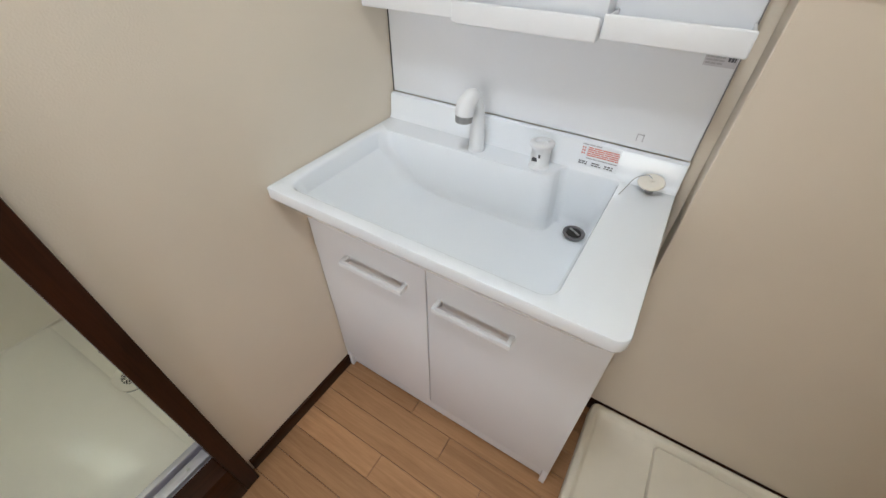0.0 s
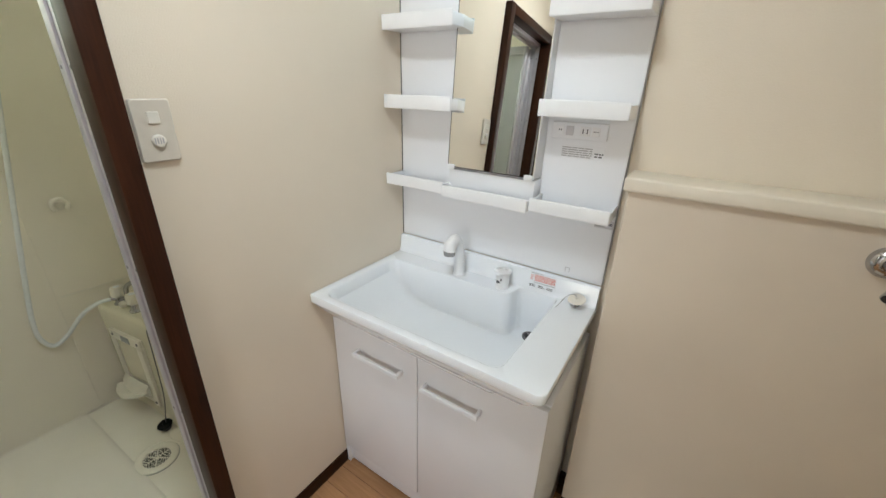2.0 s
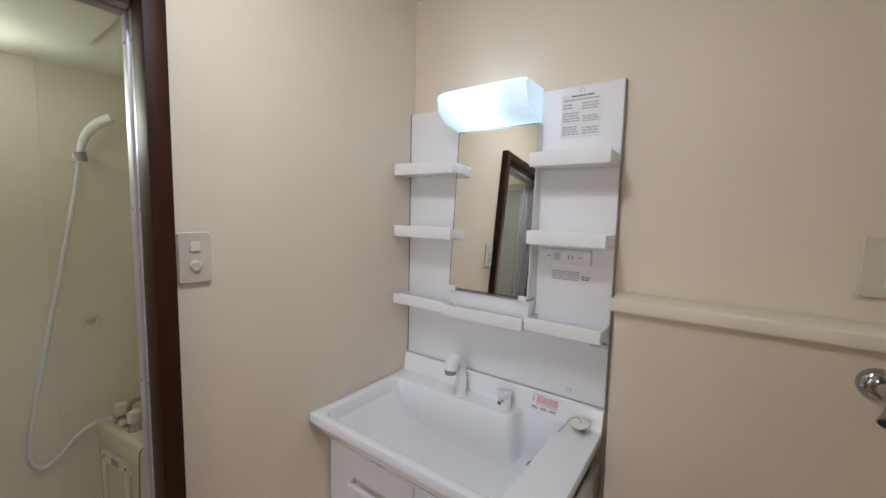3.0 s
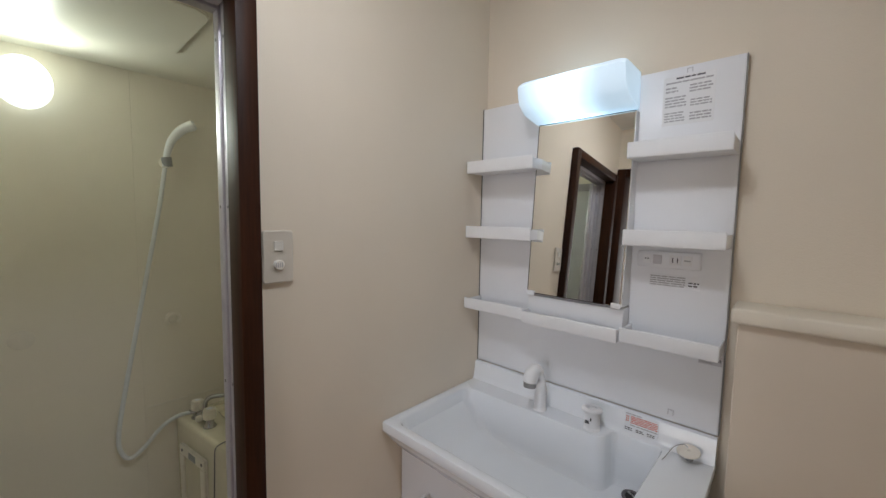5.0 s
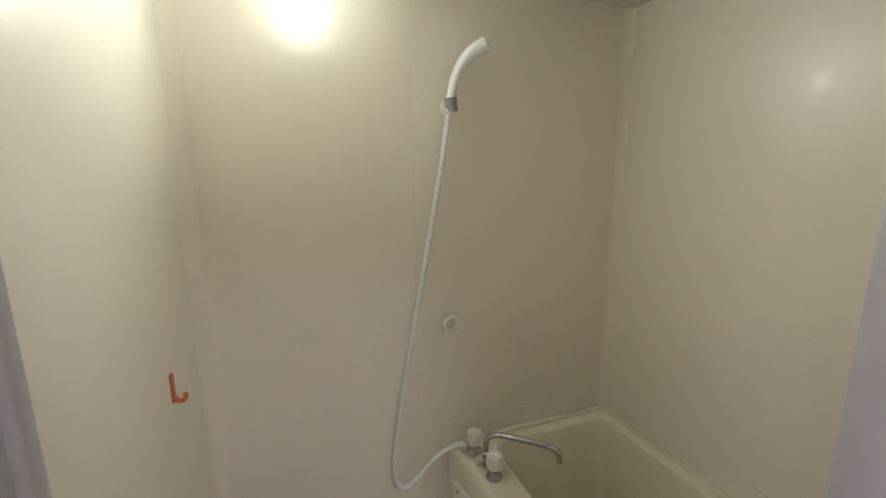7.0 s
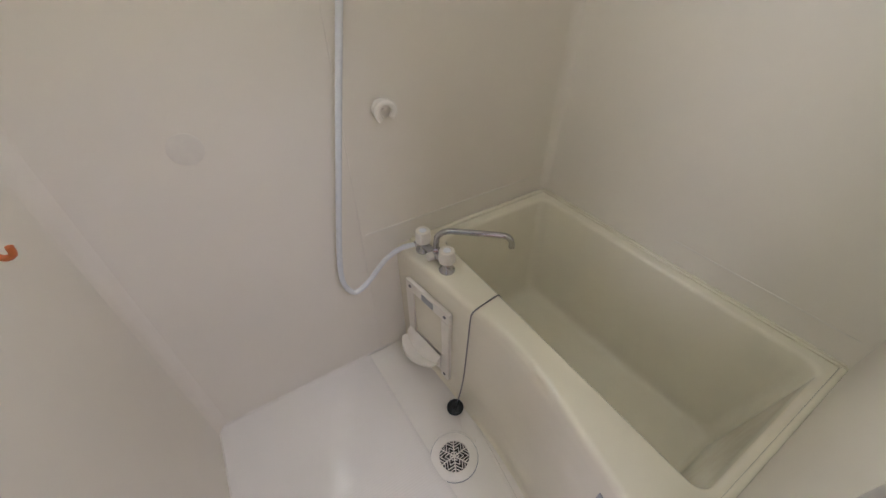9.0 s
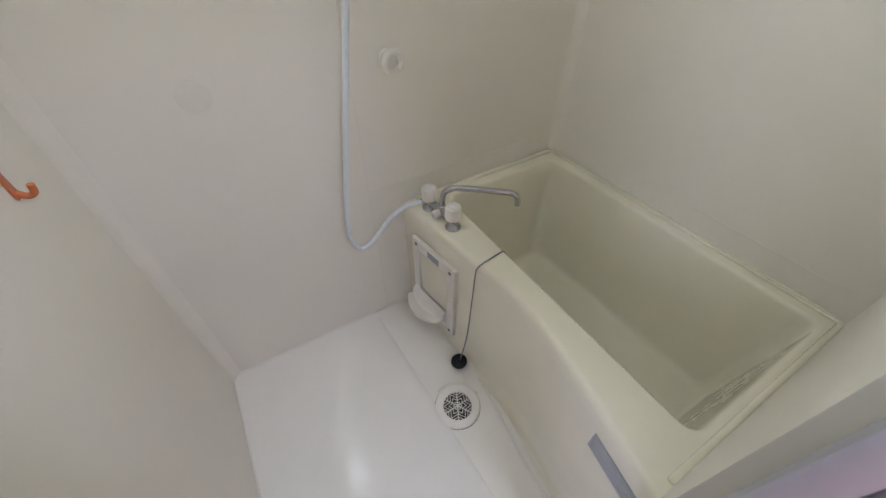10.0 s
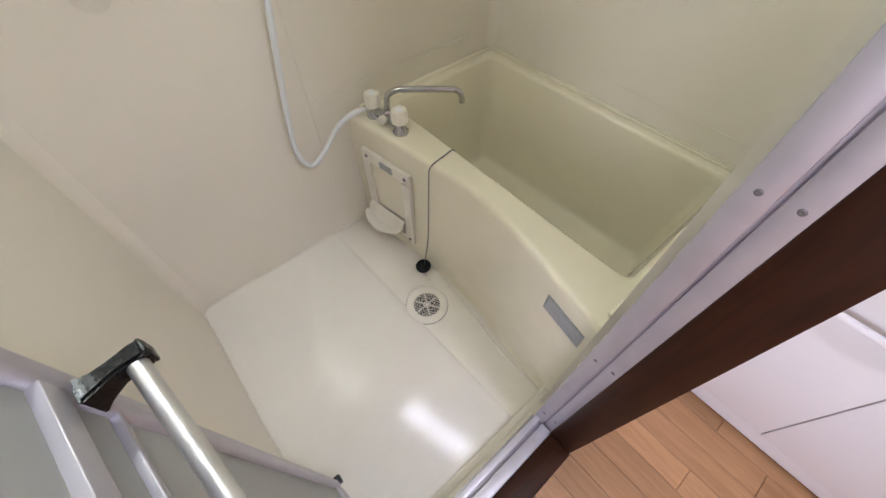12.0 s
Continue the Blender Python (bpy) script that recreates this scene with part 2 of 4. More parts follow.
def join(bm, other):
    me = bpy.data.meshes.new("tmp")
    other.to_mesh(me)
    other.free()
    bm.from_mesh(me)
    bpy.data.meshes.remove(me)
    return bm


def turned(profile, m=None, n=28, bm=None):
    """A body of revolution about z: profile of (radius, height)."""
    own = bm or bmesh.new()
    m = m or Matrix()
    rings = []
    for r, z in profile:
        if r < 1e-6:
            rings.append([own.verts.new(m @ Vector((0, 0, z)))])
        else:
            rings.append([own.verts.new(m @ Vector((r * math.cos(2 * math.pi * i / n), r * math.sin(2 * math.pi * i / n), z))) for i in range(n)])
    for a, b in zip(rings, rings[1:]):
        for i in range(n):
            j = (i + 1) % n
            if len(a) == 1 and len(b) == 1:
                continue
            if len(a) == 1:
                own.faces.new((a[0], b[i], b[j]))
            elif len(b) == 1:
                own.faces.new((a[i], a[j], b[0]))
            else:
                own.faces.new((a[i], a[j], b[j], b[i]))
    for r in (rings[0], rings[-1]):
        if len(r) > 1:
            own.faces.new(r)
    return own


def smooth_path(points, n=8):
    """Catmull-Rom through the points."""
    p = [Vector(q) for q in points]
    p = [2 * p[0] - p[1]] + p + [2 * p[-1] - p[-2]]
    out = []
    for i in range(1, len(p) - 2):
        a, b, c, d = p[i - 1:i + 3]
        for k in range(n):
            t = k / n
            out.append(0.5 * (2 * b + (c - a) * t + (2 * a - 5 * b + 4 * c - d) * t * t + (3 * b - a - 3 * c + d) * t ** 3))
    return out + [p[-2]]


def tube(points, radius, n=12, bm=None, squash=None):
    """A round bar along points; radius is a number or one for each point."""
    own = bm or bmesh.new()
    pts = [Vector(q) for q in points]
    side = None
    rings = []
    for i, q in enumerate(pts):
        d = (pts[min(i + 1, len(pts) - 1)] - pts[max(i - 1, 0)]).normalized()
        if side is None:
            side = d.orthogonal().normalized()
        side = (side - d * side.dot(d)).normalized()
        up = d.cross(side)
        r = radius[i] if isinstance(radius, (list, tuple)) else radius
        rings.append([own.verts.new(q + r * (math.cos(2 * math.pi * k / n) * side + math.sin(2 * math.pi * k / n) * up)) for k in range(n)])
    for a, b in zip(rings, rings[1:]):
        for k in range(n):
            j = (k + 1) % n
            own.faces.new((a[k], a[j], b[j], b[k]))
    own.faces.new(rings[0])
    own.faces.new(rings[-1])
    return own


def rounded_loop(corners, radii, seg=6, fill=6):
    """Points round a polygon with rounded corners; fill: points on each straight side."""
    out = []
    n = len(corners)
    ends = []
    for i in range(n):
        c, a, b = (Vector(corners[k % n]) for k in (i, i - 1, i + 1))
        u, v = (a - c).normalized(), (b - c).normalized()
        r = radii[i] if isinstance(radii, (list, tuple)) else radii
        ang = u.angle(v)
        d = r / math.tan(ang / 2)
        o = c + (u + v).normalized() * (r / math.sin(ang / 2))
        p, q = c + u * d, c + v * d
        arc = []
        for k in range(seg + 1):
            w = (p - o).lerp(q - o, k / seg)
            arc.append(o + w.normalized() * r if r > 0 else c.copy())
        ends.append(arc)
    for i in range(n):
        out += ends[i]
        a, b = ends[i][-1], ends[(i + 1) % n][0]
        out += [a.lerp(b, k / (fill + 1)) for k in range(1, fill + 1)]
    return out


def bridge(bm, loops, close_first=False, close_last=False):
    """Skin a stack of closed loops of 3D points."""
    rings = [[bm.verts.new(p) for p in lp] for lp in loops]
    for a, b in zip(rings, rings[1:]):
        n = len(a)
        for i in range(n):
            j = (i + 1) % n
            bm.faces.new((a[i], a[j], b[j], b[i]))
    if close_first:
        bm.faces.new(rings[0])
    if close_last:
        bm.faces.new(rings[-1])
    return rings


def lift(loop, z):
    return [Vector((p[0], p[1], z(p) if callable(z) else z)) for p in loop]


def prism(corners, z0, z1, radii=0.004, bevel=0.003, m=None, seg=4):
    """A plate with rounded outline and softened top and bottom edges."""
    bm = bmesh.new()
    cx = sum(c[0] for c in corners) / len(corners)
    cy = sum(c[1] for c in corners) / len(corners)
    lp = rounded_loop([Vector((*c, 0)) for c in corners], radii, seg, 1)

    def inset(d):
        out = []
        for p in lp:
            v = Vector((p.x - cx, p.y - cy, 0))
            out.append(Vector((p.x, p.y, 0)) - v.normalized() * d)
        return out
    bridge(bm, [lift(inset(bevel), z0), lift(lp, z0 + bevel), lift(lp, z1 - bevel), lift(inset(bevel), z1)], True, True)
    if m is not None:
        bmesh.ops.transform(bm, matrix=m, verts=bm.verts)
    return bm


def rect(x0, x1, y0, y1):
    return [(x0, y0), (x1, y0), (x1, y1), (x0, y1)]


FACE_Y = Matrix(((1, 0, 0, 0), (0, 0, -1, 0), (0, 1, 0, 0), (0, 0, 0, 1)))   # plate drawn in x, z, rising towards -y
FACE_X = Matrix(((0, 0, 1, 0), (1, 0, 0, 0), (0, 1, 0, 0), (0, 0, 0, 1)))    # plate drawn in y, z, rising towards +x


# ---- the shell ----
def wall_with_opening(name, axis, at, thick, span, height, opening, mat, label):
    """A wall in the plane axis = at, reaching to at + thick, with one opening (u0, u1, z0, z1)."""
    bm = bmesh.new()
    u0, u1, z0, z1 = opening
    rects = [(span[0], u0, height[0], height[1]), (u1, span[1], height[0], height[1]), (u0, u1, z1, height[1])]
    if z0 > height[0]:
        rects.append((u0, u1, height[0], z0))
    for a, b, c, d in rects:
        lo, hi = sorted((at, at + thick))
        if axis == "x":
            box((lo, a, c), (hi, b, d), bm=bm)
        else:
            box((a, lo, c), (b, hi, d), bm=bm)
    return single(name, bm, mat, label, "wall", "structure", smooth=False)


ROOM_X, ROOM_Y, ROOM_H = 1.74, -1.50, 2.20
wall_with_opening("wall_left", "x", 0.0, -0.04, (ROOM_Y - 0.1, 0.12), (0, ROOM_H), (-1.39, -0.83, 0, 1.855), WALLPAPER,
                  "cream wallpapered wall with the bathroom doorway in it")
single("wall_back", box((0, 0.02, 0), (ROOM_X, 0.12, ROOM_H)), WALLPAPER, "cream wallpapered wall behind the washstand", "wall", "structure", smooth=False)
single("wall_right", box((ROOM_X, ROOM_Y - 0.1, 0), (ROOM_X + 0.1, 0.12, ROOM_H)), WALLPAPER, "cream wallpapered side wall", "wall", "structure", smooth=False)
wall_with_opening("wall_front", "y", ROOM_Y, -0.1, (0, ROOM_X), (0, ROOM_H), (0.04, 0.84, 0, 1.92), WALLPAPER,
                  "cream wallpapered wall with the doorway to a bright room")
single("ceiling", box((-0.04, ROOM_Y - 0.1, ROOM_H), (ROOM_X + 0.1, 0.12, ROOM_H + 0.1)), CEILING, "white papered ceiling of the washroom", "ceiling", "structure", smooth=False)
floor = single("floor", box((0, -1.6, -0.12), (ROOM_X, 0.02, -0.009)), JOINT, "oak laminate plank floor of the washroom", "floor", "structure", smooth=False)

# the bright room behind
single("hall_floor", box((-1.0, -3.5, -0.12), (2.4, -1.6, -0.002)), FLOOR_WOOD, "oak laminate floor of the bright room", "floor", "structure", smooth=False)
single("hall_ceiling", box((-1.1, -3.6, 2.3), (2.5, -1.6, 2.4)), HALL, "white ceiling of the bright room", "ceiling", "structure", smooth=False)
single("hall_wall_left", box((-1.1, -3.6, 0), (-1.0, -1.6, 2.3)), HALL, "white side wall of the bright room", "wall", "structure", smooth=False)
single("hall_wall_right", box((2.4, -3.6, 0), (2.5, -1.6, 2.3)), HALL, "white side wall of the bright room", "wall", "structure", smooth=False)
wall_with_opening("hall_wall_far", "y", -3.5, -0.1, (-1.0, 2.4), (0, 2.3), (0.0, 1.5, 0.65, 1.95), HALL, "white wall with a window opening")
hall_near = bmesh.new()
box((-1.0, -1.6, 0), (-0.04, -1.604, 2.3), bm=hall_near)
box((1.84, -1.6, 0), (2.4, -1.604, 2.3), bm=hall_near)
box((-0.04, -1.6, ROOM_H), (1.84, -1.604, 2.3), bm=hall_near)
single("hall_wall_near", hall_near, HALL, "white wall round the washroom", "wall", "structure", smooth=False)

# the raised lower wall beside the washstand
BUMP_X, BUMP_Y, BUMP_Z = 0.775, -0.085, 1.175
single("lower_wall", box((BUMP_X, BUMP_Y, 0), (ROOM_X, 0.02, BUMP_Z), 0.002, 1), LOWER_WALL, "beige boxed-out lower wall under a ledge", "wall", "structure")
single("ledge_trim", box((BUMP_X - 0.012, BUMP_Y - 0.016, BUMP_Z), (ROOM_X, 0.02, BUMP_Z + 0.034), 0.006, 3), CAP_PAINT, "ivory painted ledge capping the lower wall", "ledge", "structure")


def baseboard(name, lo, hi):
    single(name, box(lo, hi, 0.002, 2), DARK_WOOD_FLAT, "dark brown wooden baseboard", "baseboard", "structure")


baseboard("baseboard", (0.0, -0.80, 0), (0.008, -0.005, 0.055))
baseboard("baseboard", (0.002, -0.002, 0), (BUMP_X, 0.02, 0.055))
baseboard("baseboard", (BUMP_X, BUMP_Y - 0.004, 0), (ROOM_X, BUMP_Y, 0.060))
baseboard("baseboard", (ROOM_X - 0.008, ROOM_Y, 0), (ROOM_X, BUMP_Y - 0.01, 0.055))
baseboard("baseboard", (0.90, ROOM_Y, 0), (ROOM_X - 0.01, ROOM_Y + 0.008, 0.055))

cl = thing("ceiling_light", "lit round opal light flush on the washroom ceiling", "lamp")
part("base", turned([(0.135, -0.012), (0.135, 0.0)], pose(0.54, -0.90, ROOM_H), 40), HALL, cl)
part("shade", turned([(0.0, -0.060), (0.06, -0.056), (0.105, -0.042), (0.125, -0.022), (0.128, -0.0125)], pose(0.54, -0.90, ROOM_H), 40), CEILING_SHADE, cl, "glowing opal shade")

# ---- doorway to the bath ----
DY0, DY1, DZ0, DZ1 = -1.375, -0.85, 0.165, 1.835
door = thing("door_1", "dark wooden casing and aluminium frame of the bathroom doorway", "door frame", "structure")
part("casing", box((-0.03, DY1 + 0.001, 0), (0.034, DY1 + 0.043, 1.88), 0.003), DARK_WOOD, door)
part("casing", box((-0.03, DY0 - 0.042, 0), (0.034, DY0 - 0.001, 1.88), 0.003), DARK_WOOD, door)
part("head_casing", box((-0.03, DY0 - 0.001, 1.837), (0.033, DY1 + 0.001, 1.879), 0.003), DARK_WOOD_FLAT, door)
part("sill", box((-0.028, DY0 - 0.001, 0.0), (0.036, DY1 + 0.001, DZ0 - 0.004), 0.003), DARK_WOOD_FLAT, door, "dark wooden door sill")


def alu_jamb(y, sgn, name):
    """An aluminium upright with two steps and a groove between them."""
    bm = box((-0.086, y, 0.15), (-0.058, y + sgn * 0.022, DZ1 + 0.01), 0.002)
    box((-0.054, y + sgn * 0.004, 0.15), (-0.026, y + sgn * 0.022, DZ1 + 0.01), 0.0025, bm=bm)
    box((-0.06, y + sgn * 0.010, 0.15), (-0.05, y + sgn * 0.022, DZ1 + 0.01), bm=bm)
    j = part(name, bm, ALU, door, "brushed aluminium frame")
    for z in (0.24, 0.62, 1.02, 1.41, 1.76):
        for x, d in ((-0.072, 0.0), (-0.040, 0.004)):
            m = pose(x, y + sgn * d, z, 90 * sgn, 0, 0)
            part("screw", turned([(0.0037, -0.001), (0.0035, 0.0005), (0.0026, 0.0010), (0.0008, 0.0010), (0.0, 0.0004)], m, 12), SCREW, j)
    return j


alu_jamb(DY1, 1, "jamb")
alu_jamb(DY0, -1, "jamb")
head = box((-0.086, DY0, DZ1 - 0.018), (-0.058, DY1, DZ1 + 0.004), 0.002)
box((-0.054, DY0, DZ1 - 0.014), (-0.026, DY1, DZ1 + 0.004), 0.002, bm=head)
part("head_rail", head, ALU, door, "brushed aluminium frame")
th = box((-0.090, DY0, 0.10), (-0.028, DY1, 0.158), 0.002)
box((-0.086, DY0, 0.158), (-0.068, DY1, 0.186), 0.003, bm=th)
box((-0.060, DY0, 0.158), (-0.030, DY1, 0.174), 0.003, bm=th)
part("threshold", th, ALU, door, "aluminium threshold track")
for y in (-0.90, -1.10, -1.30):
    part("screw", turned([(0.0045, 0), (0.004, 0.001), (0.0, 0.0014)], pose(-0.044, y, 0.174), 12), STEEL, door)

# casing of the doorway to the bright room
door2 = thing("door_2", "dark wooden casing of the open doorway to the bright room", "door frame", "structure")
part("casing", box((0.002, ROOM_Y - 0.103, 0), (0.055, ROOM_Y + 0.018, 1.94), 0.003), DARK_WOOD, door2)
part("casing", box((0.825, ROOM_Y - 0.103, 0), (0.875, ROOM_Y + 0.018, 1.94), 0.003), DARK_WOOD, door2)
part("head_casing", box((0.055, ROOM_Y - 0.102, 1.89), (0.825, ROOM_Y + 0.017, 1.939), 0.003), DARK_WOOD, door2)


# ---- folding bath door, folded open ----
def leaf(parent, name, a, b, z0, z1):
    """One narrow leaf between two plan points: stiles, rails, panes."""
    a, b = Vector((*a, 0)), Vector((*b, 0))
    u = (b - a).normalized()
    length = (b - a).length
    rz = math.degrees(math.atan2(u.y, u.x))
    m = pose(a.x, a.y, 0, 0, 0, rz)

    def bar(lo, hi, bev=0.004):
        bm = box(lo, hi, bev, 3)
        bmesh.ops.transform(bm, matrix=m, verts=bm.verts)
        return bm
    t = 0.011
    top = part(name, bar((0, -t, z0), (0.024, t, z1), 0.008), ALU, parent, "brushed aluminium door leaf with frosted panes")
    part("stile", bar((length - 0.024, -t, z0), (length, t, z1), 0.008), ALU, top)
    part("rail", bar((0.022, -t * 0.8, z0), (length - 0.022, t * 0.8, z0 + 0.05)), ALU, top)
    part("rail", bar((0.022, -t * 0.8, z1 - 0.045), (length - 0.022, t * 0.8, z1)), ALU, top)
    part("rail", bar((0.022, -t * 0.9, 1.003), (length - 0.022, t * 0.9, 1.023), 0.0008), ALU, top)
    part("rail", bar((0.022, -t * 0.7, 0.948), (length - 0.022, t * 0.7, 0.9545), 0.0012), ALU, top)
    part("pane", bar((0.02, -0.002, 0.957), (length - 0.02, 0.002, 1.005), 0), FROSTED, top)
    part("pane", bar((0.02, -0.002, 1.022), (length - 0.02, 0.002, z1 - 0.04), 0), FROSTED, top)
    part("pane", bar((0.02, -0.002, z0 + 0.045), (length - 0.02, 0.002, 0.946), 0), FROSTED, top)
    return top


fold = thing("folding_door", "folded open aluminium bath door with frosted panes and black bracketed handle", "door")

LZ0, LZ1 = 0.19, 1.812
leaf(fold, "leaf", (-0.076, -1.368), (-0.288, -1.359), LZ0, LZ1)
leaf_b = leaf(fold, "leaf", (-0.068, -1.302), (-0.296, -1.331), LZ0, LZ1)
for z in (0.35, 1.0, 1.6):
    part("hinge", turned([(0.006, -0.03), (0.006, 0.03)], pose(-0.302, -1.345, z), 12), STEEL, fold)
tip = box((-0.008, -0.010, 0.0), (0.012, 0.010, 0.022), 0.003)
bmesh.ops.transform(tip, matrix=pose(-0.296, -1.322, 0.172), verts=tip.verts)
part("guide_shoe", tip, BLACK, fold, "black plastic guide shoe")


def handle_on_leaf():
    h = part("handle", tube([(-0.112, -1.2640, 0.985), (-0.282, -1.2885, 0.985)], 0.0070, 16), SATIN, leaf_b, "polished metal bar handle")
    ang = math.degrees(math.atan2(-0.029, -0.228)) + 180
    for x, y, sg in ((-0.112, -1.2640, 1), (-0.282, -1.2885, -1)):
        bm = bmesh.new()
        lp = [[Vector((sx * w + c, d, sz * hgt)) for sx, sz in ((-1, -1), (1, -1), (1, 1), (-1, 1))] for d, c, w, hgt in
              ((-0.031, -sg * 0.004, 0.011, 0.014), (-0.024, -sg * 0.003, 0.008, 0.011), (-0.010, 0, 0.0065, 0.009), (0.004, 0, 0.0078, 0.0095), (0.0095, 0, 0.007, 0.0085))]
        bridge(bm, lp, True, True)
        bmesh.ops.bevel(bm, geom=bm.edges[:], offset=0.002, segments=2, affect="EDGES")
        box((-0.0075, 0.007, -0.009), (0.0075, 0.011, 0.009), 0.002, bm=bm)
        bmesh.ops.transform(bm, matrix=pose(x, y, 0.985, 0, 0, ang), verts=bm.verts)
        part("bracket", bm, BLACK, leaf_b, "black plastic handle bracket")


handle_on_leaf()

# ---- washstand cabinet ----
CT = 0.80           # worktop height
CX, CY = 0.75, -0.463
cab = thing("washstand_cabinet", "white two-door washstand cabinet under the basin", "cabinet")
body = box((0.020, -0.366, 0.085), (CX - 0.020, -0.004, 0.64), 0.0015)
part("body", body, CABINET, cab)
for x in (0.004, CX - 0.0202):
    part("side_panel", box((x, -0.366, 0.085), (x + 0.0162, -0.004, 0.698), 0.0012), CABINET, cab)
part("side_foot", box((0.004, -0.384, 0), (0.020, -0.02, 0.09), 0.001), CABINET, cab)
part("side_foot", box((CX - 0.020, -0.384, 0), (CX - 0.004, -0.02, 0.09), 0.001), CABINET, cab)
part("kickboard", box((0.021, -0.372, 0.012), (CX - 0.021, -0.358, 0.084), 0.001), CABINET, cab)
for x0, x1, h0, h1 in ((0.004, 0.3555, 0.118, 0.305), (0.3585, CX - 0.004, 0.388, 0.575)):
    d = part("door", box((x0, -0.386, 0.0862), (x1, -0.3675, 0.694), 0.0018), CABINET, cab)
    hb = box((h0, -0.416, 0.585), (h1, -0.407, 0.600), 0.002)
    box((h0, -0.409, 0.585), (h0 + 0.010, -0.3855, 0.600), 0.0015, bm=hb)
    box((h1 - 0.010, -0.409, 0.585), (h1, -0.3855, 0.600), 0.0015, bm=hb)
    part("handle", hb, SHELF_WHITE, d, "white bar handle")


# ---- basin top ----
def basin_top():
    top = thing("washbasin", "white glossy moulded washbasin top with a wide shallow bowl", "washbasin")
    bm = bmesh.new()
    V = Vector
    back = -0.005
    outer = rounded_loop([V((0.002, CY, 0)), V((CX, CY, 0)), V((CX, back, 0)), V((0.002, back, 0))], [0.006, 0.022, 0.004, 0.004], 6, 20)

    def shrink(lp, d, cx=CX / 2, cy=-0.23):
        return [V((p.x + (d if p.x < cx else -d) * min(1, abs(p.x - cx) * 8), p.y + (d if p.y < cy else 0), 0)) for p in lp]
    # skirt that tapers in below the overhang
    bridge(bm, [lift(shrink(outer, 0.07), 0.697), lift(shrink(outer, 0.045), 0.712), lift(shrink(outer, 0.020), 0.745), lift(shrink(outer, 0.006), 0.766), lift(shrink(outer, 0.001), 0.772),
                lift(outer, 0.776), lift(outer, CT - 0.004), lift(shrink(outer, 0.0012), CT - 0.001), lift(shrink(outer, 0.004), CT)])
    # bowl
    corners = [(0.030, -0.438), (0.634, -0.438), (0.640, -0.030), (0.512, -0.034), (0.500, -0.100), (0.030, -0.105)]
    radii = [0.035, 0.030, 0.022, 0.018, 0.030, 0.030]

    def bowl(d, zf, rk):
        dl = d + max(0.0, d - 0.012) * 2.6
        c = [(0.030 + dl, -0.438 + d * 1.2), (0.634 - d * 0.5, -0.438 + d * 1.2), (0.640 - d * 0.5, -0.030 - d * 0.4), (0.512 + d * 0.3, -0.034 - d * 0.4), (0.500 + d * 0.3, -0.100 - d * 0.5), (0.030 + dl, -0.105 - d * 0.5)]
        return lift(rounded_loop([V((*p, 0)) for p in c], [r * rk for r in radii], 6, 14), zf)

    def floor_z(p):
        return 0.655 + 0.012 * (0.62 - p[0]) / 0.6 + 0.012 * (-0.03 - p[1]) / 0.4
    rim = bowl(0.0, CT, 1.0)
    loops = [rim, bowl(0.002, CT - 0.0015, 1.0), bowl(0.005, CT - 0.006, 1.0), bowl(0.012, CT - 0.04, 1.0), bowl(0.022, 0.73, 1.0),
             bowl(0.032, lambda p: floor_z(p) + 0.022, 1.0), bowl(0.040, lambda p: floor_z(p) + 0.008, 1.0), bowl(0.052, lambda p: floor_z(p) + 0.001, 1.0)]
    rings = bridge(bm, loops)
    f = bm.faces.new(rings[-1])
    bmesh.ops.triangulate(bm, faces=[f])
    bmesh.ops.remove_doubles(bm, verts=bm.verts, dist=1e-6)
    # deck between the two outlines
    deck_out = lift(shrink(outer, 0.004), CT)
    bm2 = bmesh.new()
    es = []
    for lp in (deck_out, rim):
        vs = [bm2.verts.new(p) for p in lp]
        es += [bm2.edges.new((vs[i], vs[(i + 1) % len(vs)])) for i in range(len(vs))]
    bmesh.ops.triangle_fill(bm2, use_beauty=True, use_dissolve=False, edges=es)
    join(bm, bm2)
    bmesh.ops.remove_doubles(bm, verts=bm.verts, dist=2e-5)
    part("bowl", bm, CERAMIC, top)
    # upstand with its sloped foot
    bu = bmesh.new()
    prof = [(-0.034, CT - 0.001), (-0.0305, CT + 0.003), (-0.0275, CT + 0.009), (-0.0255, CT + 0.018), (-0.0205, CT + 0.058), (-0.0185, CT + 0.0625), (-0.015, CT + 0.064), (-0.004, CT + 0.064), (-0.004, CT - 0.001)]
    bridge(bu, [[V((x, y, z)) for y, z in prof] for x in (0.003, 0.25, 0.5, CX - 0.001)], True, True)
    part("upstand", bu, CERAMIC, top)
    dr = turned([(0.026, 0.0), (0.026, 0.003), (0.022, 0.0045), (0.0195, 0.003), (0.018, -0.001), (0.0, -0.001)], pose(0.584, -0.088, 0.6655, 1, 1, 0), 28)
    drain = part("drain", dr, SCREW, top, "dark metal drain fitting")
    # near-black plug that paints the shade down the drain hole
    part("drain_hole_dark", turned([(0.0175, 0.0), (0.016, 0.003), (0.006, 0.004), (0.0, 0.008)], pose(0.584, -0.088, 0.6655), 20), DARK_GAP, drain)
    part("cross_bar", tube([(0.572, -0.080, 0.671), (0.597, -0.096, 0.671)], 0.0022, 8), STEEL, drain, "bright metal cross bar")
    return top


basin_top()


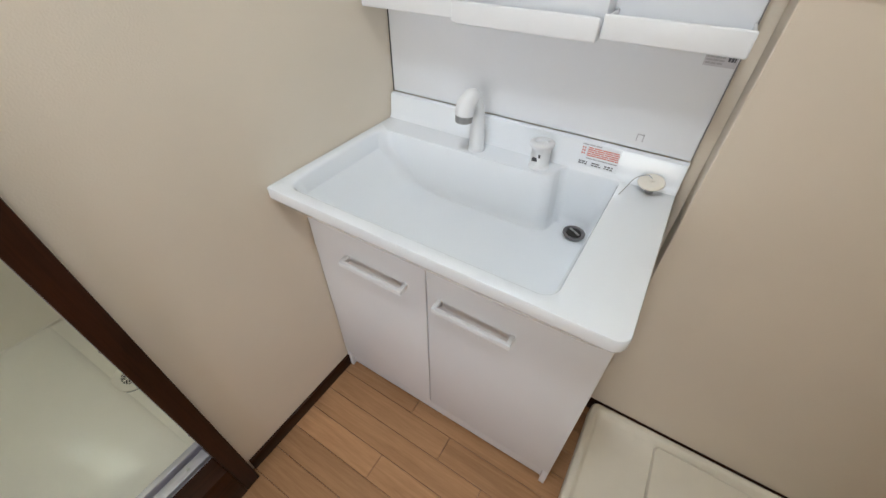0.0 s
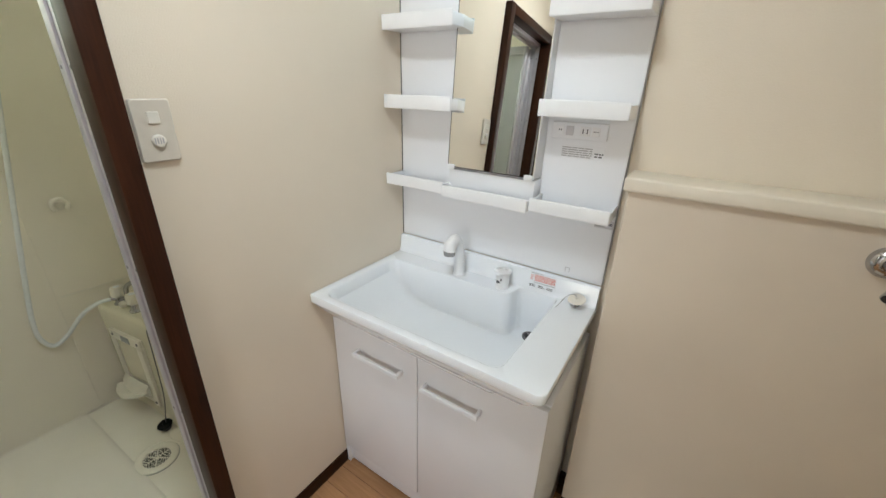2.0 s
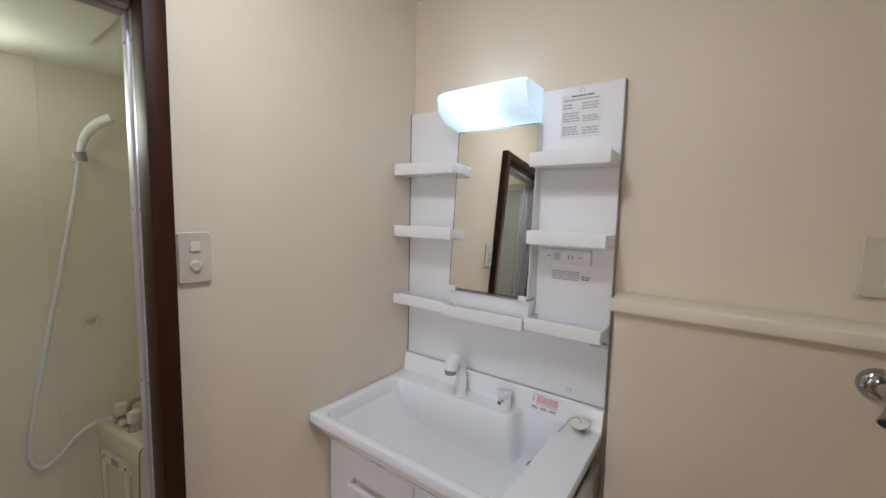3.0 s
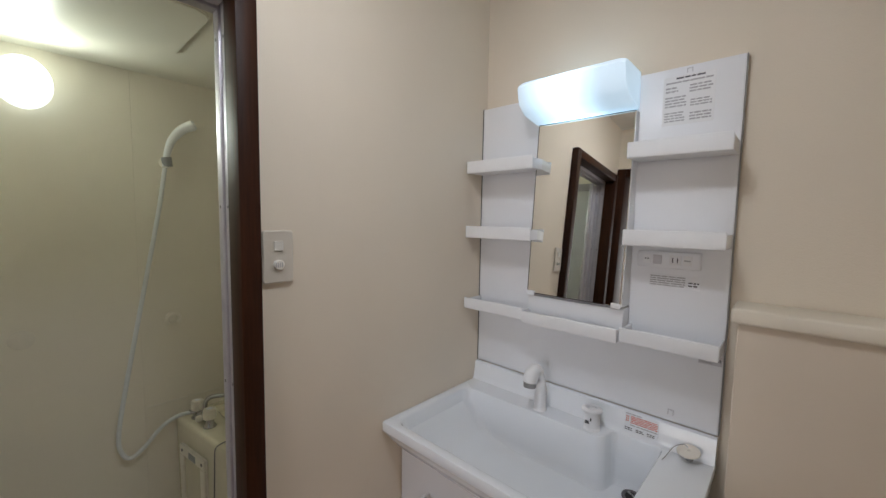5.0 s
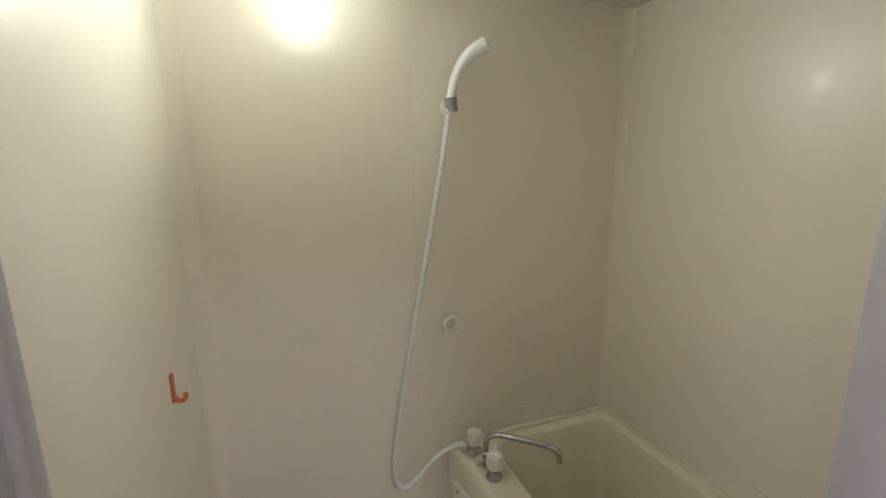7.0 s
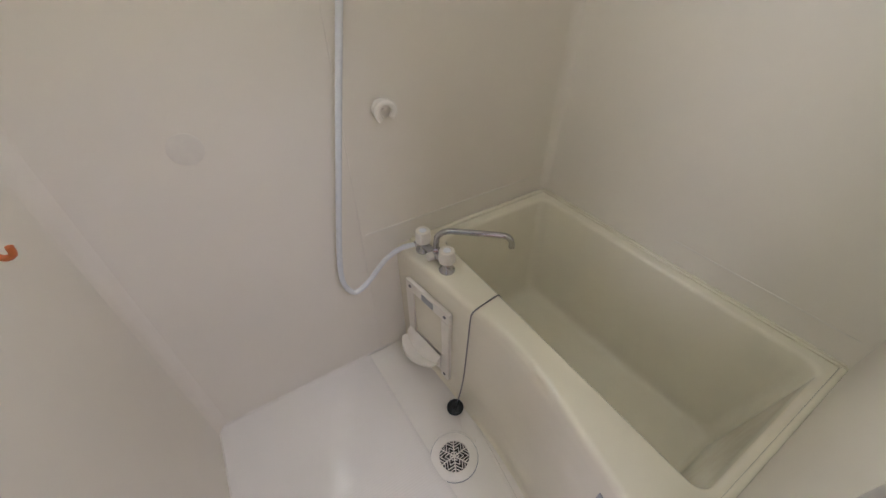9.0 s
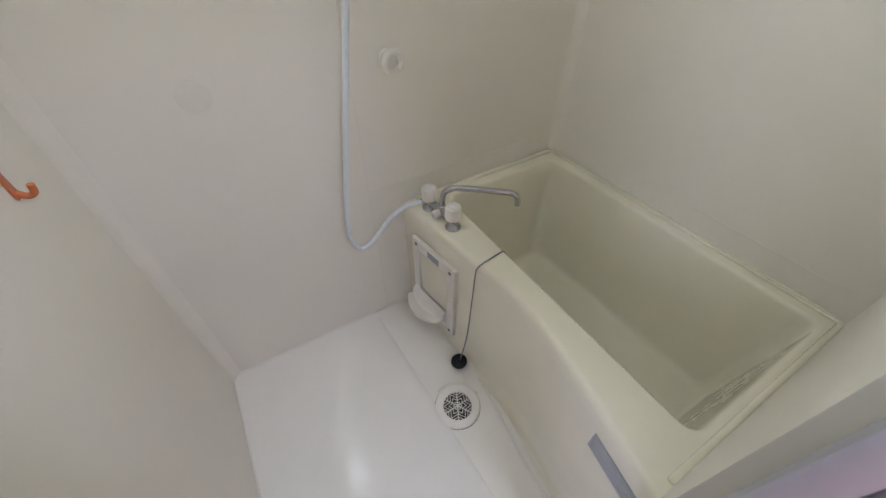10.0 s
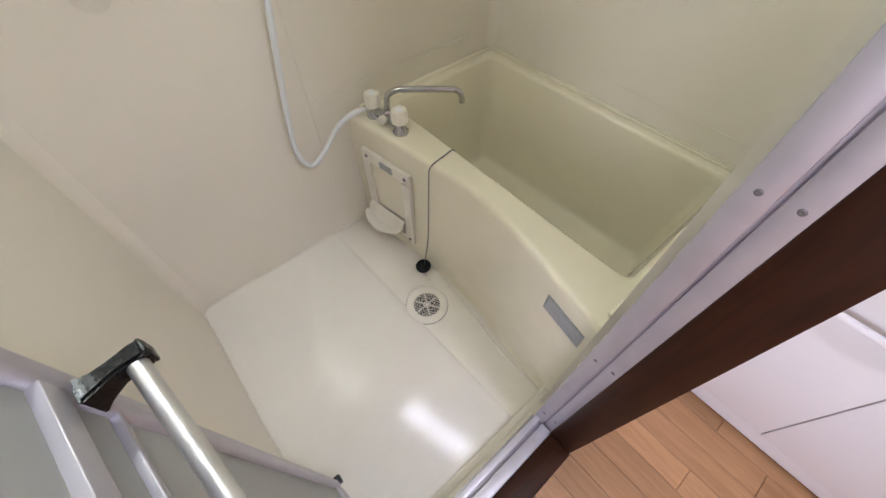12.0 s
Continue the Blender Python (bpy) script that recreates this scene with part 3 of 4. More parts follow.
# ---- basin faucet and lever ----
def basin_faucet():
    x, y = 0.300, -0.070
    f = thing("basin_faucet", "white curved basin faucet with a grey spray outlet", "faucet")
    part("base", turned([(0.021, 0), (0.021, 0.003), (0.019, 0.006), (0.017, 0.006)], pose(x, y, CT), 28), SHELF_WHITE, f)
    pts = smooth_path([(x, y, CT + 0.004), (x, y, CT + 0.055), (x - 0.001, y - 0.002, CT + 0.098), (x - 0.003, y - 0.012, CT + 0.123), (x - 0.004, y - 0.028, CT + 0.135), (x - 0.006, y - 0.044, CT + 0.127)], 6)
    n = len(pts)
    part("spout", tube(pts, [0.0185 - 0.0035 * min(1, i / n / 0.4) + 0.010 * max(0, i / n - 0.45) for i in range(n)], 20), SHELF_WHITE, f)
    hd = [(x - 0.005, y - 0.039, CT + 0.134), (x - 0.0065, y - 0.048, CT + 0.126), (x - 0.0075, y - 0.053, CT + 0.113), (x - 0.008, y - 0.054, CT + 0.103)]
    part("spray_head", tube(hd, [0.0180, 0.0215, 0.0215, 0.0205], 20), SHELF_WHITE, f)
    part("outlet", tube([(x - 0.008, y - 0.0540, CT + 0.1035), (x - 0.0082, y - 0.0545, CT + 0.088)], [0.0196, 0.0190], 20), GREY_PLASTIC, f, "grey spray outlet")


basin_faucet()


def basin_lever():
    x, y = 0.462, -0.066
    f = thing("water_lever", "white water mixing lever with a ring-shaped grip", "faucet")
    part("base", turned([(0.0235, 0), (0.0235, 0.004), (0.0215, 0.006), (0.0215, 0.044), (0.020, 0.050), (0.0, 0.051)], pose(x, y, CT), 28), SHELF_WHITE, f)
    bm = bmesh.new()
    loops = []
    for k in range(24):
        a = 2 * math.pi * k / 24
        c = Vector((0.020 * math.cos(a), 0.029 * math.sin(a) - 0.003, 0))
        d = Vector((math.cos(a), math.sin(a), 0))
        loops.append([Vector((x, y, CT + 0.057 + 0.006 * math.sin(a) * -1)) + c + d * (0.0075 * math.cos(b)) + Vector((0, 0, 0.0075 * math.sin(b))) for b in [2 * math.pi * j / 10 for j in range(10)]])
    bridge(bm, loops + [loops[0]])
    bmesh.ops.remove_doubles(bm, verts=bm.verts, dist=1e-5)
    part("grip", bm, SHELF_WHITE, f)
    part("seat", prism(rect(x - 0.017, x + 0.017, y - 0.026, y + 0.014), CT + 0.047, CT + 0.056, 0.012, 0.002), SHELF_WHITE, f)
    for dx, dz, w, h in ((-0.006, 0.026, 0.010, 0.003), (-0.006, 0.020, 0.012, 0.006), (0.004, 0.030, 0.004, 0.008)):
        part("printed_mark", box((x + dx - w / 2, y - 0.0224, CT + dz), (x + dx + w / 2, y - 0.0205, CT + dz + h)), INK, f, smooth=False)


basin_lever()


def basin_plug():
    x, y = 0.697, -0.050
    p = thing("basin_plug", "white disc plug lying on the basin deck with its thin cord", "plug")
    m = pose(x, y, CT + 0.022, 14, -5, 0)
    part("disc", turned([(0.0, 0.012), (0.004, 0.012), (0.005, 0.009), (0.020, 0.008), (0.025, 0.006), (0.026, 0.004), (0.024, 0.002), (0.0, 0.002)], m, 32), IVORY, p)
    part("rubber_foot", turned([(0.021, 0.0025), (0.019, -0.002), (0.010, -0.006), (0.009, -0.019), (0.0, -0.0195)], m, 24), GREY_PLASTIC, p, "dark rubber underside")
    cord = smooth_path([(x, y, CT + 0.033), (x - 0.012, y + 0.004, CT + 0.037), (x - 0.032, y + 0.0, CT + 0.025), (x - 0.044, y - 0.022, CT + 0.006), (x - 0.052, y - 0.045, CT - 0.004), (x - 0.058, y - 0.060, CT - 0.020)], 5)
    part("cord", tube(cord, 0.0011, 6), STEEL, p, "thin metal ball cord")
    part("cord_anchor", tube([(x - 0.056, y - 0.058, CT - 0.012), (x - 0.060, y - 0.066, CT - 0.034)], 0.003, 8), BLACK, p)


basin_plug()


# ---- mirror unit above the basin ----
PZ0, PZ1, PF = 0.8655, 1.786, -0.004     # panel bottom, top, front face
unit = thing("mirror_unit", "white mirror panel with tray shelves above the washbasin", "mirror cabinet")
part("back_panel", box((0.002, PF, PZ0), (CX - 0.002, 0.0195, PZ1), 0.003, 2), PANEL_WHITE, unit)
part("edge_strip", box((0.0005, PF - 0.0005, PZ0), (0.0018, 0.019, PZ1)), DARK_GAP, unit, "dark strip along the panel edge", smooth=False)
part("edge_strip", box((CX - 0.0018, PF + 0.002, PZ0), (CX - 0.0002, 0.019, PZ1)), GREY_PLASTIC, unit, "grey panel edge", smooth=False)
MX0, MX1, MZ0, MZ1 = 0.243, 0.524, 1.166, 1.690
TILT = pose(0, -0.072, MZ0, -4.2, 0, 0)     # the mirror leans back at its top


def tilted(lo, hi, bevel=0.0):
    bm = box(lo, hi, bevel, 1)
    bmesh.ops.transform(bm, matrix=TILT, verts=bm.verts)
    return bm


MH = MZ1 - MZ0
wedge = bmesh.new()
bridge(wedge, [[Vector((x, y, z)) for y, z in ((PF - 0.001, MZ0 - 0.004), (-0.067, MZ0 - 0.004), (-0.029, MZ1 - 0.002), (PF - 0.001, MZ1 - 0.002))] for x in (MX0 - 0.002, MX1 + 0.002)], True, True)
part("mirror_frame", wedge, SHELF_WHITE, unit, smooth=False)
part("mirror", tilted((MX0, 0.0, 0.0), (MX1, 0.0035, MH), 0.0008), MIRROR, unit, "rectangular tilted mirror", smooth=False)
part("mirror_rim", tilted((MX0 - 0.0017, 0.0002, 0), (MX0 - 0.0002, 0.004, MH)), DARK_GAP, unit, "dark mirror edge", smooth=False)
part("mirror_rim", tilted((MX0, 0.0002, MH + 0.0002), (MX1, 0.004, MH + 0.0018)), DARK_GAP, unit, "dark mirror edge", smooth=False)
part("mirror_rim", tilted((MX0, 0.0002, -0.0018), (MX1, 0.004, -0.0002)), DARK_GAP, unit, "dark mirror edge", smooth=False)
for x in (MX0 + 0.012, MX1 - 0.012):
    part("mirror_clip", tilted((x - 0.013, -0.0045, -0.008), (x + 0.013, -0.0004, 0.007), 0.0015), SHELF_WHITE, unit)
part("mirror_foot", box((MX0 - 0.004, -0.060, 1.092), (MX1 + 0.004, PF - 0.001, MZ0 - 0.010), 0.003), PANEL_WHITE, unit)


def tray(x0, x1, z, depth, lip=0.035, name="shelf"):
    """A moulded tray shelf with a raised, rounded front lip."""
    bm = box((x0, -depth, z - 0.004), (x1, PF - 0.0005, z), 0.0015, 2)
    box((x0, -depth - 0.004, z - 0.006), (x1, -depth + 0.0005, z + lip), 0.003, 3, bm=bm)
    box((x0, -depth, z - 0.004), (x0 + 0.004, PF - 0.001, z + lip * 0.8), 0.0015, 2, bm=bm)
    box((x1 - 0.004, -depth, z - 0.004), (x1, PF - 0.001, z + lip * 0.8), 0.0015, 2, bm=bm)
    return part(name, bm, SHELF_WHITE, unit)


for z in (1.555, 1.335):
    tray(0.008, 0.262, z, 0.098)
    tray(0.528, CX - 0.004, z + 0.004, 0.098)
tray(0.008, 0.243, 1.086, 0.098, 0.032)
tray(0.246, 0.530, 1.080, 0.108, 0.033)
tray(0.533, CX - 0.002, 1.086, 0.100, 0.032)


def vanity_lamp():
    """Opal shade, wider at the top front, with a slanted underside."""
    lamp = thing("vanity_lamp", "lit opal box-shaped lamp over the mirror", "lamp")
    bm = bmesh.new()
    x0, x1 = 0.222, 0.524
    prof = [(PF - 0.002, 1.694), (-0.092, 1.710), (-0.128, 1.738), (-0.140, 1.784), (-0.128, 1.796), (PF - 0.002, 1.796)]
    xs = [(x0, 0.012), (x0 + 0.010, 0.003), (x0 + 0.022, 0.0), ((x0 + x1) / 2, 0.0), (x1 - 0.022, 0.0), (x1 - 0.010, 0.003), (x1, 0.012)]
    cz, cy = 1.742, -0.065
    loops = []
    for x, d in xs:
        loops.append([Vector((x, cy + (y - cy) * (1 - d * 5), cz + (z - cz) * (1 - d * 6))) for y, z in prof])
    bridge(bm, loops, True, True)
    bmesh.ops.bevel(bm, geom=[e for e in bm.edges if e.calc_face_angle(0) > 0.5], offset=0.005, segments=3, affect="EDGES")
    part("shade", bm, VANITY_SHADE, lamp, "glowing opal shade")


vanity_lamp()

# outlet strip and printed stickers
out = part("outlet_strip", box((0.545, -0.022, 1.275), (0.690, PF - 0.0005, 1.318), 0.003), PANEL_WHITE, unit)
for x0, x1, mat in ((0.560, 0.578, SHELF_WHITE), (0.584, 0.604, LABEL_CLEAR), (0.622, 0.648, LABEL_WHITE), (0.652, 0.672, LABEL_WHITE)):
    part("outlet_insert", box((x0, -0.0235, 1.285), (x1, -0.0215, 1.309), 0.0006, 1), mat, out)
for x in (0.565, 0.571):
    part("indicator", box((x, -0.0243, 1.296), (x + 0.0025, -0.0232, 1.300)), INK, out, smooth=False)
for x in (0.628, 0.639):
    part("slot", box((x, -0.0243, 1.291), (x + 0.0025, -0.0232, 1.303)), INK, out, smooth=False)
part("printed_mark", box((0.655, -0.0243, 1.296), (0.669, -0.0232, 1.299)), INK_GREY, out, smooth=False)


def sticker(name, label, x0, x1, z0, z1, y, base, lines, seed, group="stickers", lean=0.0):
    """A thin sticker on a wall-facing plate, with bars for its unreadable print."""
    s = thing(name, label, "sticker", group=group)
    part("film", box((x0, y - 0.0008, z0), (x1, y, z1)), base, s, smooth=False)
    rnd = random.Random(seed)
    w, h = x1 - x0, z1 - z0
    for u0, u1, v0, v1, rows, mat in lines:
        rh = (v1 - v0) / rows
        for k in range(rows):
            a = u0
            while a < u1 - 0.03:
                b = min(u1, a + rnd.uniform(0.10, 0.32) * (u1 - u0) + 0.02)
                zz = z0 + h * (v0 + (k + 0.25) * rh)
                part("printed_line", box((x0 + w * a, y - 0.0016, zz), (x0 + w * b, y - 0.0006, zz + h * rh * 0.5)), mat, s, smooth=False)
                a = b + 0.02
    if lean:
        shear = Matrix(((1, 0, 0, 0), (0, 1, lean, -lean * z0), (0, 0, 1, 0), (0, 0, 0, 1)))
        for ob in s.children:
            ob.data.transform(shear)
    return s


sticker("care_notice", "printed care notice with drawings stuck to the mirror panel", 0.580, 0.692, 1.642, 1.764, PF - 0.0002, LABEL_WHITE,
        [(0.05, 0.45, 0.06, 0.28, 4, INK_GREY), (0.55, 0.95, 0.06, 0.24, 3, INK_GREY), (0.05, 0.47, 0.36, 0.60, 4, INK_GREY), (0.55, 0.95, 0.34, 0.50, 3, INK_GREY),
         (0.05, 0.30, 0.66, 0.80, 2, INK_GREY), (0.52, 0.95, 0.62, 0.80, 3, INK_GREY), (0.25, 0.80, 0.92, 0.98, 1, INK), (0.05, 0.95, 0.84, 0.90, 1, INK_GREY)], 3)
sticker("outlet_notice", "small grey printed notice below the outlet strip", 0.572, 0.690, 1.222, 1.258, PF - 0.0002, PANEL_WHITE,
        [(0.03, 0.72, 0.10, 0.90, 5, INK_GREY), (0.78, 0.97, 0.20, 0.6, 2, INK)], 4)
sticker("rating_label", "small grey rating label with a dark square", 0.697, 0.746, 1.042, 1.066, PF - 0.0002, LABEL_CLEAR,
        [(0.05, 0.62, 0.10, 0.92, 4, INK_GREY), (0.72, 0.95, 0.25, 0.85, 1, INK)], 5)
sticker("basin_notice", "red and black printed notice on the basin upstand", 0.538, 0.622, CT + 0.010, CT + 0.061, -0.0272, CERAMIC,
        [(0.18, 0.98, 0.46, 0.88, 5, INK_RED), (0.02, 0.50, 0.91, 0.99, 1, INK_GREY), (0.18, 0.98, 0.33, 0.41, 1, INK_GREY), (0.03, 0.12, 0.50, 0.86, 3, INK_RED), (0.02, 0.24, 0.06, 0.24, 2, INK), (0.36, 0.60, 0.06, 0.24, 2, INK), (0.70, 0.92, 0.06, 0.24, 2, INK)], 6, lean=0.125)
part("hook_mark", box((0.637, PF - 0.0014, PZ0 + 0.018), (0.639, PF - 0.0002, PZ0 + 0.032)), LABEL_CLEAR, unit, smooth=False)
part("hook_mark", box((0.649, PF - 0.0014, PZ0 + 0.018), (0.651, PF - 0.0002, PZ0 + 0.032)), LABEL_CLEAR, unit, smooth=False)
for lo, hi in (((0.630, 1.768), (0.632, 1.778)), ((0.641, 1.768), (0.643, 1.778)), ((0.630, 1.777), (0.643, 1.779))):
    part("hook_mark", box((lo[0], PF - 0.0014, lo[1]), (hi[0], PF - 0.0002, hi[1])), LABEL_CLEAR, unit, smooth=False)
part("hook_mark", box((0.637, PF - 0.0014, PZ0 + 0.031), (0.651, PF - 0.0002, PZ0 + 0.033)), LABEL_CLEAR, unit, smooth=False)


# ---- switches, outlet, washing tap, pan ----
def switch_plate():
    s = thing("light_switch", "ivory double wall switch plate beside the bathroom doorway", "switch")
    part("plate", prism(rect(-0.796, -0.727, 1.243, 1.361), 0.0, 0.009, 0.006, 0.003, FACE_X), PLATE, s)
    part("rocker", prism(rect(-0.772, -0.751, 1.316, 1.338), 0.009, 0.0125, 0.002, 0.0015, FACE_X), PLATE_LIGHT, s)
    d = part("dial", turned([(0.012, 0), (0.012, 0.004), (0.010, 0.006), (0, 0.006)], pose(0.009, -0.7615, 1.284, 0, 90, 0), 24), PLATE_LIGHT, s)
    for k in range(4):
        part("printed_mark", box((0.0148, -0.770 + k * 0.0045, 1.279), (0.0158, -0.768 + k * 0.0045, 1.290)), INK_GREY, d, smooth=False)


switch_plate()


def wall_outlet():
    s = thing("wall_outlet", "ivory earthed wall outlet above the ledge", "outlet")
    m = Matrix.Translation((0, 0.0195, 0)) @ FACE_Y
    part("plate", prism(rect(1.222, 1.342, 1.262, 1.388), 0, 0.009, 0.006, 0.003, m), PLATE, s)
    part("insert", prism(rect(1.258, 1.306, 1.285, 1.365), 0.009, 0.012, 0.003, 0.001, m), PLATE_LIGHT, s)
    for z in (1.342, 1.310):
        for x in (1.268, 1.280):
            part("slot", box((x, 0.0065, z), (x + 0.0025, 0.0078, z + 0.010)), INK, s, smooth=False)
    part("earth_flap", box((1.262, 0.003, 1.288), (1.300, 0.0078, 1.300), 0.001), PLATE_LIGHT, s)


wall_outlet()


def washing_tap():
    x, y, z = 1.243, BUMP_Y, 1.112
    t = thing("washing_tap", "chrome wall tap for a washing machine", "tap")
    part("flange", turned([(0.031, 0), (0.031, 0.004), (0.024, 0.014), (0.016, 0.018), (0.0, 0.018)], pose(x, y, z, 90, 0, 0), 32), CHROME, t)
    part("body", tube(smooth_path([(x, y - 0.012, z), (x + 0.004, y - 0.045, z), (x + 0.006, y - 0.075, z - 0.004)], 4), 0.014, 20), CHROME, t)
    part("spout", tube(smooth_path([(x + 0.012, y - 0.050, z - 0.004), (x + 0.008, y - 0.066, z - 0.018), (x - 0.002, y - 0.082, z - 0.032), (x - 0.010, y - 0.093, z - 0.041)], 4), 0.0118, 20), CHROME, t)
    # the closed spout's mouth: its inner shade is a near-black end disc
    part("spout_mouth_shade", tube([(x - 0.0098, y - 0.0927, z - 0.0408), (x - 0.0108, y - 0.0941, z - 0.0421)], 0.0092, 16), DARK_GAP, t)
    part("valve_neck", turned([(0.010, 0), (0.010, 0.022), (0.013, 0.024), (0.013, 0.030), (0, 0.030)], pose(x + 0.005, y - 0.06, z + 0.008), 20), CHROME, t)
    part("lever", box((x - 0.010, y - 0.068, z + 0.036), (x + 0.060, y - 0.052, z + 0.046), 0.004, 3), CHROME, t)


washing_tap()


def washing_pan():
    """Raised tray with a rim and a stepped floor."""
    p = thing("washing_machine_pan", "ivory plastic washing machine drain pan on the floor", "drain pan")
    bm = bmesh.new()
    V = Vector
    x0, x1, y0, y1 = 0.795, 1.435, -0.735, -0.0905

    def lp(d, z, r):
        return lift(rounded_loop([V((x0 + d, y0 + d, 0)), V((x1 - d, y0 + d, 0)), V((x1 - d, y1 - d, 0)), V((x0 + d, y1 - d, 0))], r, 5, 6), z)
    bridge(bm, [lp(0.0, 0.0, 0.02), lp(0.0, 0.052, 0.02), lp(0.002, 0.056, 0.02), lp(0.006, 0.058, 0.02), lp(0.016, 0.058, 0.02), lp(0.021, 0.055, 0.02), lp(0.026, 0.042, 0.025), lp(0.034, 0.036, 0.03), lp(0.095, 0.034, 0.03)], False, True)
    part("tray", bm, PAN, p)
    part("platform", prism(rect(0.992, 1.24, -0.61, -0.124), 0.030, 0.048, 0.012, 0.007), PAN, p)


washing_pan()

# ---- bath unit shell ----
BX0, BX1, BY0, BY1, BZ0, BZ1 = -1.052, -0.10, -1.425, -0.10, 0.05, 1.935
wf = thing("bath_wall_far", "cream bath wall panels with a thin vertical joint", "wall", "structure")
part("panel", box((BX0 - 0.03, BY0 - 0.03, -0.05), (BX0, -0.8454, BZ1 + 0.02), 0.0008, 1), BATH_WALL, wf)
part("panel", box((BX0 - 0.03, -0.8446, -0.05), (BX0, BY1 - 0.006, BZ1 + 0.02), 0.0008, 1), BATH_WALL, wf)
part("joint", box((BX0 - 0.02, -0.8462, -0.05), (BX0 - 0.0012, -0.8443, BZ1)), PANEL_MARK, wf, smooth=False)
single("bath_wall_left", box((BX0, BY0 - 0.03, -0.05), (BX1 + 0.05, BY0, BZ1 + 0.02)), BATH_WALL, "cream bath wall panel behind the folded door", "wall", "structure", smooth=False)


def right_y(x):
    """Face of the bath wall along the tub, a little out of square."""
    return -0.104 + 0.040 * (x - BX0) / (BX1 - BX0)


def along_right(x0, x1, near, far, z0, z1, bevel=0.0):
    """A bar that follows that wall; near and far are measured from its face."""
    bm = bmesh.new()
    bridge(bm, [[Vector((x, right_y(x) + d, z)) for d, z in ((near, z0), (far, z0), (far, z1), (near, z1))] for x in (x0, x1)], True, True)
    if bevel:
        bmesh.ops.bevel(bm, geom=bm.edges[:], offset=bevel, segments=3, affect="EDGES")
    return bm


single("bath_wall_right", along_right(BX0 - 0.03, BX1 + 0.05, 0, 0.08, -0.05, BZ1 + 0.02), BATH_WALL, "cream bath wall panel along the bathtub", "wall", "structure", smooth=False)
wall_with_opening("bath_wall_near", "x", BX1, 0.052, (BY0, BY1 + 0.05), (-0.05, BZ1 + 0.02), (-1.41, -0.80, 0.135, 1.865), BATH_WALL, "cream bath wall panel round the doorway")
bc = single("bath_ceiling", box((BX0 - 0.03, BY0 - 0.03, BZ1 + 0.02), (BX1 + 0.05, BY1 + 0.06, BZ1 + 0.05)), BATH_CEIL, "cream ceiling panel of the bath", "ceiling", "structure", smooth=False)
cv = bmesh.new()
for lo, hi in (((BX0, BY0, BZ1), (BX1, BY1 + 0.04, BZ1 + 0.0195)),):
    box(lo, hi, bm=cv)
single("bath_ceiling_panel", cv, BATH_CEIL, "cream dropped ceiling panel of the bath", "ceiling", "structure", smooth=False)
# soft cove strips in the corners
for nm, a, b in (("trim", (BX0, BY0), (BX0, BY0)), ("trim", (BX0, BY1), (BX0, BY1))):
    sy = 1 if a[1] == BY0 else -1
    bm = bmesh.new()
    r = 0.035
    arc = [Vector((BX0 + r - r * math.cos(t), a[1] + sy * (r - r * math.sin(t)), 0)) for t in [k * math.pi / 12 for k in range(7)]]
    arc = [Vector((BX0 - 0.001, a[1] + sy * r, 0))] + arc[1:-1] + [Vector((BX0 + r, a[1] - sy * 0.001, 0)), Vector((BX0 - 0.001, a[1] - sy * 0.001, 0))]
    bridge(bm, [lift(arc, 0.05), lift(arc, BZ1)], True, True)
    single(nm, bm, BATH_WALL, "cream rounded corner trim of the bath", "corner trim", "structure")

# horizontal wall seams over the bathtub
for bm in (box((BX0 + 0.0003, -0.832, 0.5965), (BX0 + 0.0032, -0.19, 0.6020)), along_right(-0.55, BX1 - 0.02, -0.0022, -0.0003, 0.5975, 0.6010)):
    single("trim", bm, IVORY, "thin pale seam strip on the bath wall", "seam", "structure", smooth=False)

# bath floor with gutter and ribbed raised pad
bf = thing("bath_floor", "ivory moulded bath floor with a ribbed standing pad", "floor", "structure")
part("pan", box((BX0, BY0, -0.05), (BX1, -0.64, 0.042)), GUTTER, bf, smooth=False)
pad = bmesh.new()
pad_out = [Vector((BX0 - 0.004, BY0 - 0.004, 0)), Vector((-0.118, BY0 - 0.004, 0)), Vector((-0.112, -0.862, 0)), Vector((BX0 - 0.004, -0.892, 0))]
pad_in = [Vector((BX0 - 0.004, BY0 - 0.004, 0)), Vector((-0.140, BY0 - 0.004, 0)), Vector((-0.126, -0.876, 0)), Vector((BX0 - 0.004, -0.912, 0))]
bridge(pad, [lift(rounded_loop(pad_out, [0.001, 0.001, 0.03, 0.001], 5, 4), 0.0415), lift(rounded_loop(pad_in, [0.001, 0.001, 0.03, 0.001], 5, 4), 0.0525)], False, True)
part("pad", pad, RIBBED, bf, "finely ribbed standing pad")
for lo, hi in (((BX0, BY0 + 0.001, 0.049), (BX0 + 0.004, -0.80, 0.0565)), ((BX0, BY0, 0.049), (BX1 - 0.03, BY0 + 0.004, 0.0565))):
    part("caulk", box(lo, hi, 0.0015, 2), IVORY, bf, "pale caulk line")
part("curb", box((-0.124, BY0, 0.0425), (BX1, -0.72, 0.075), 0.006, 3), GUTTER, bf)


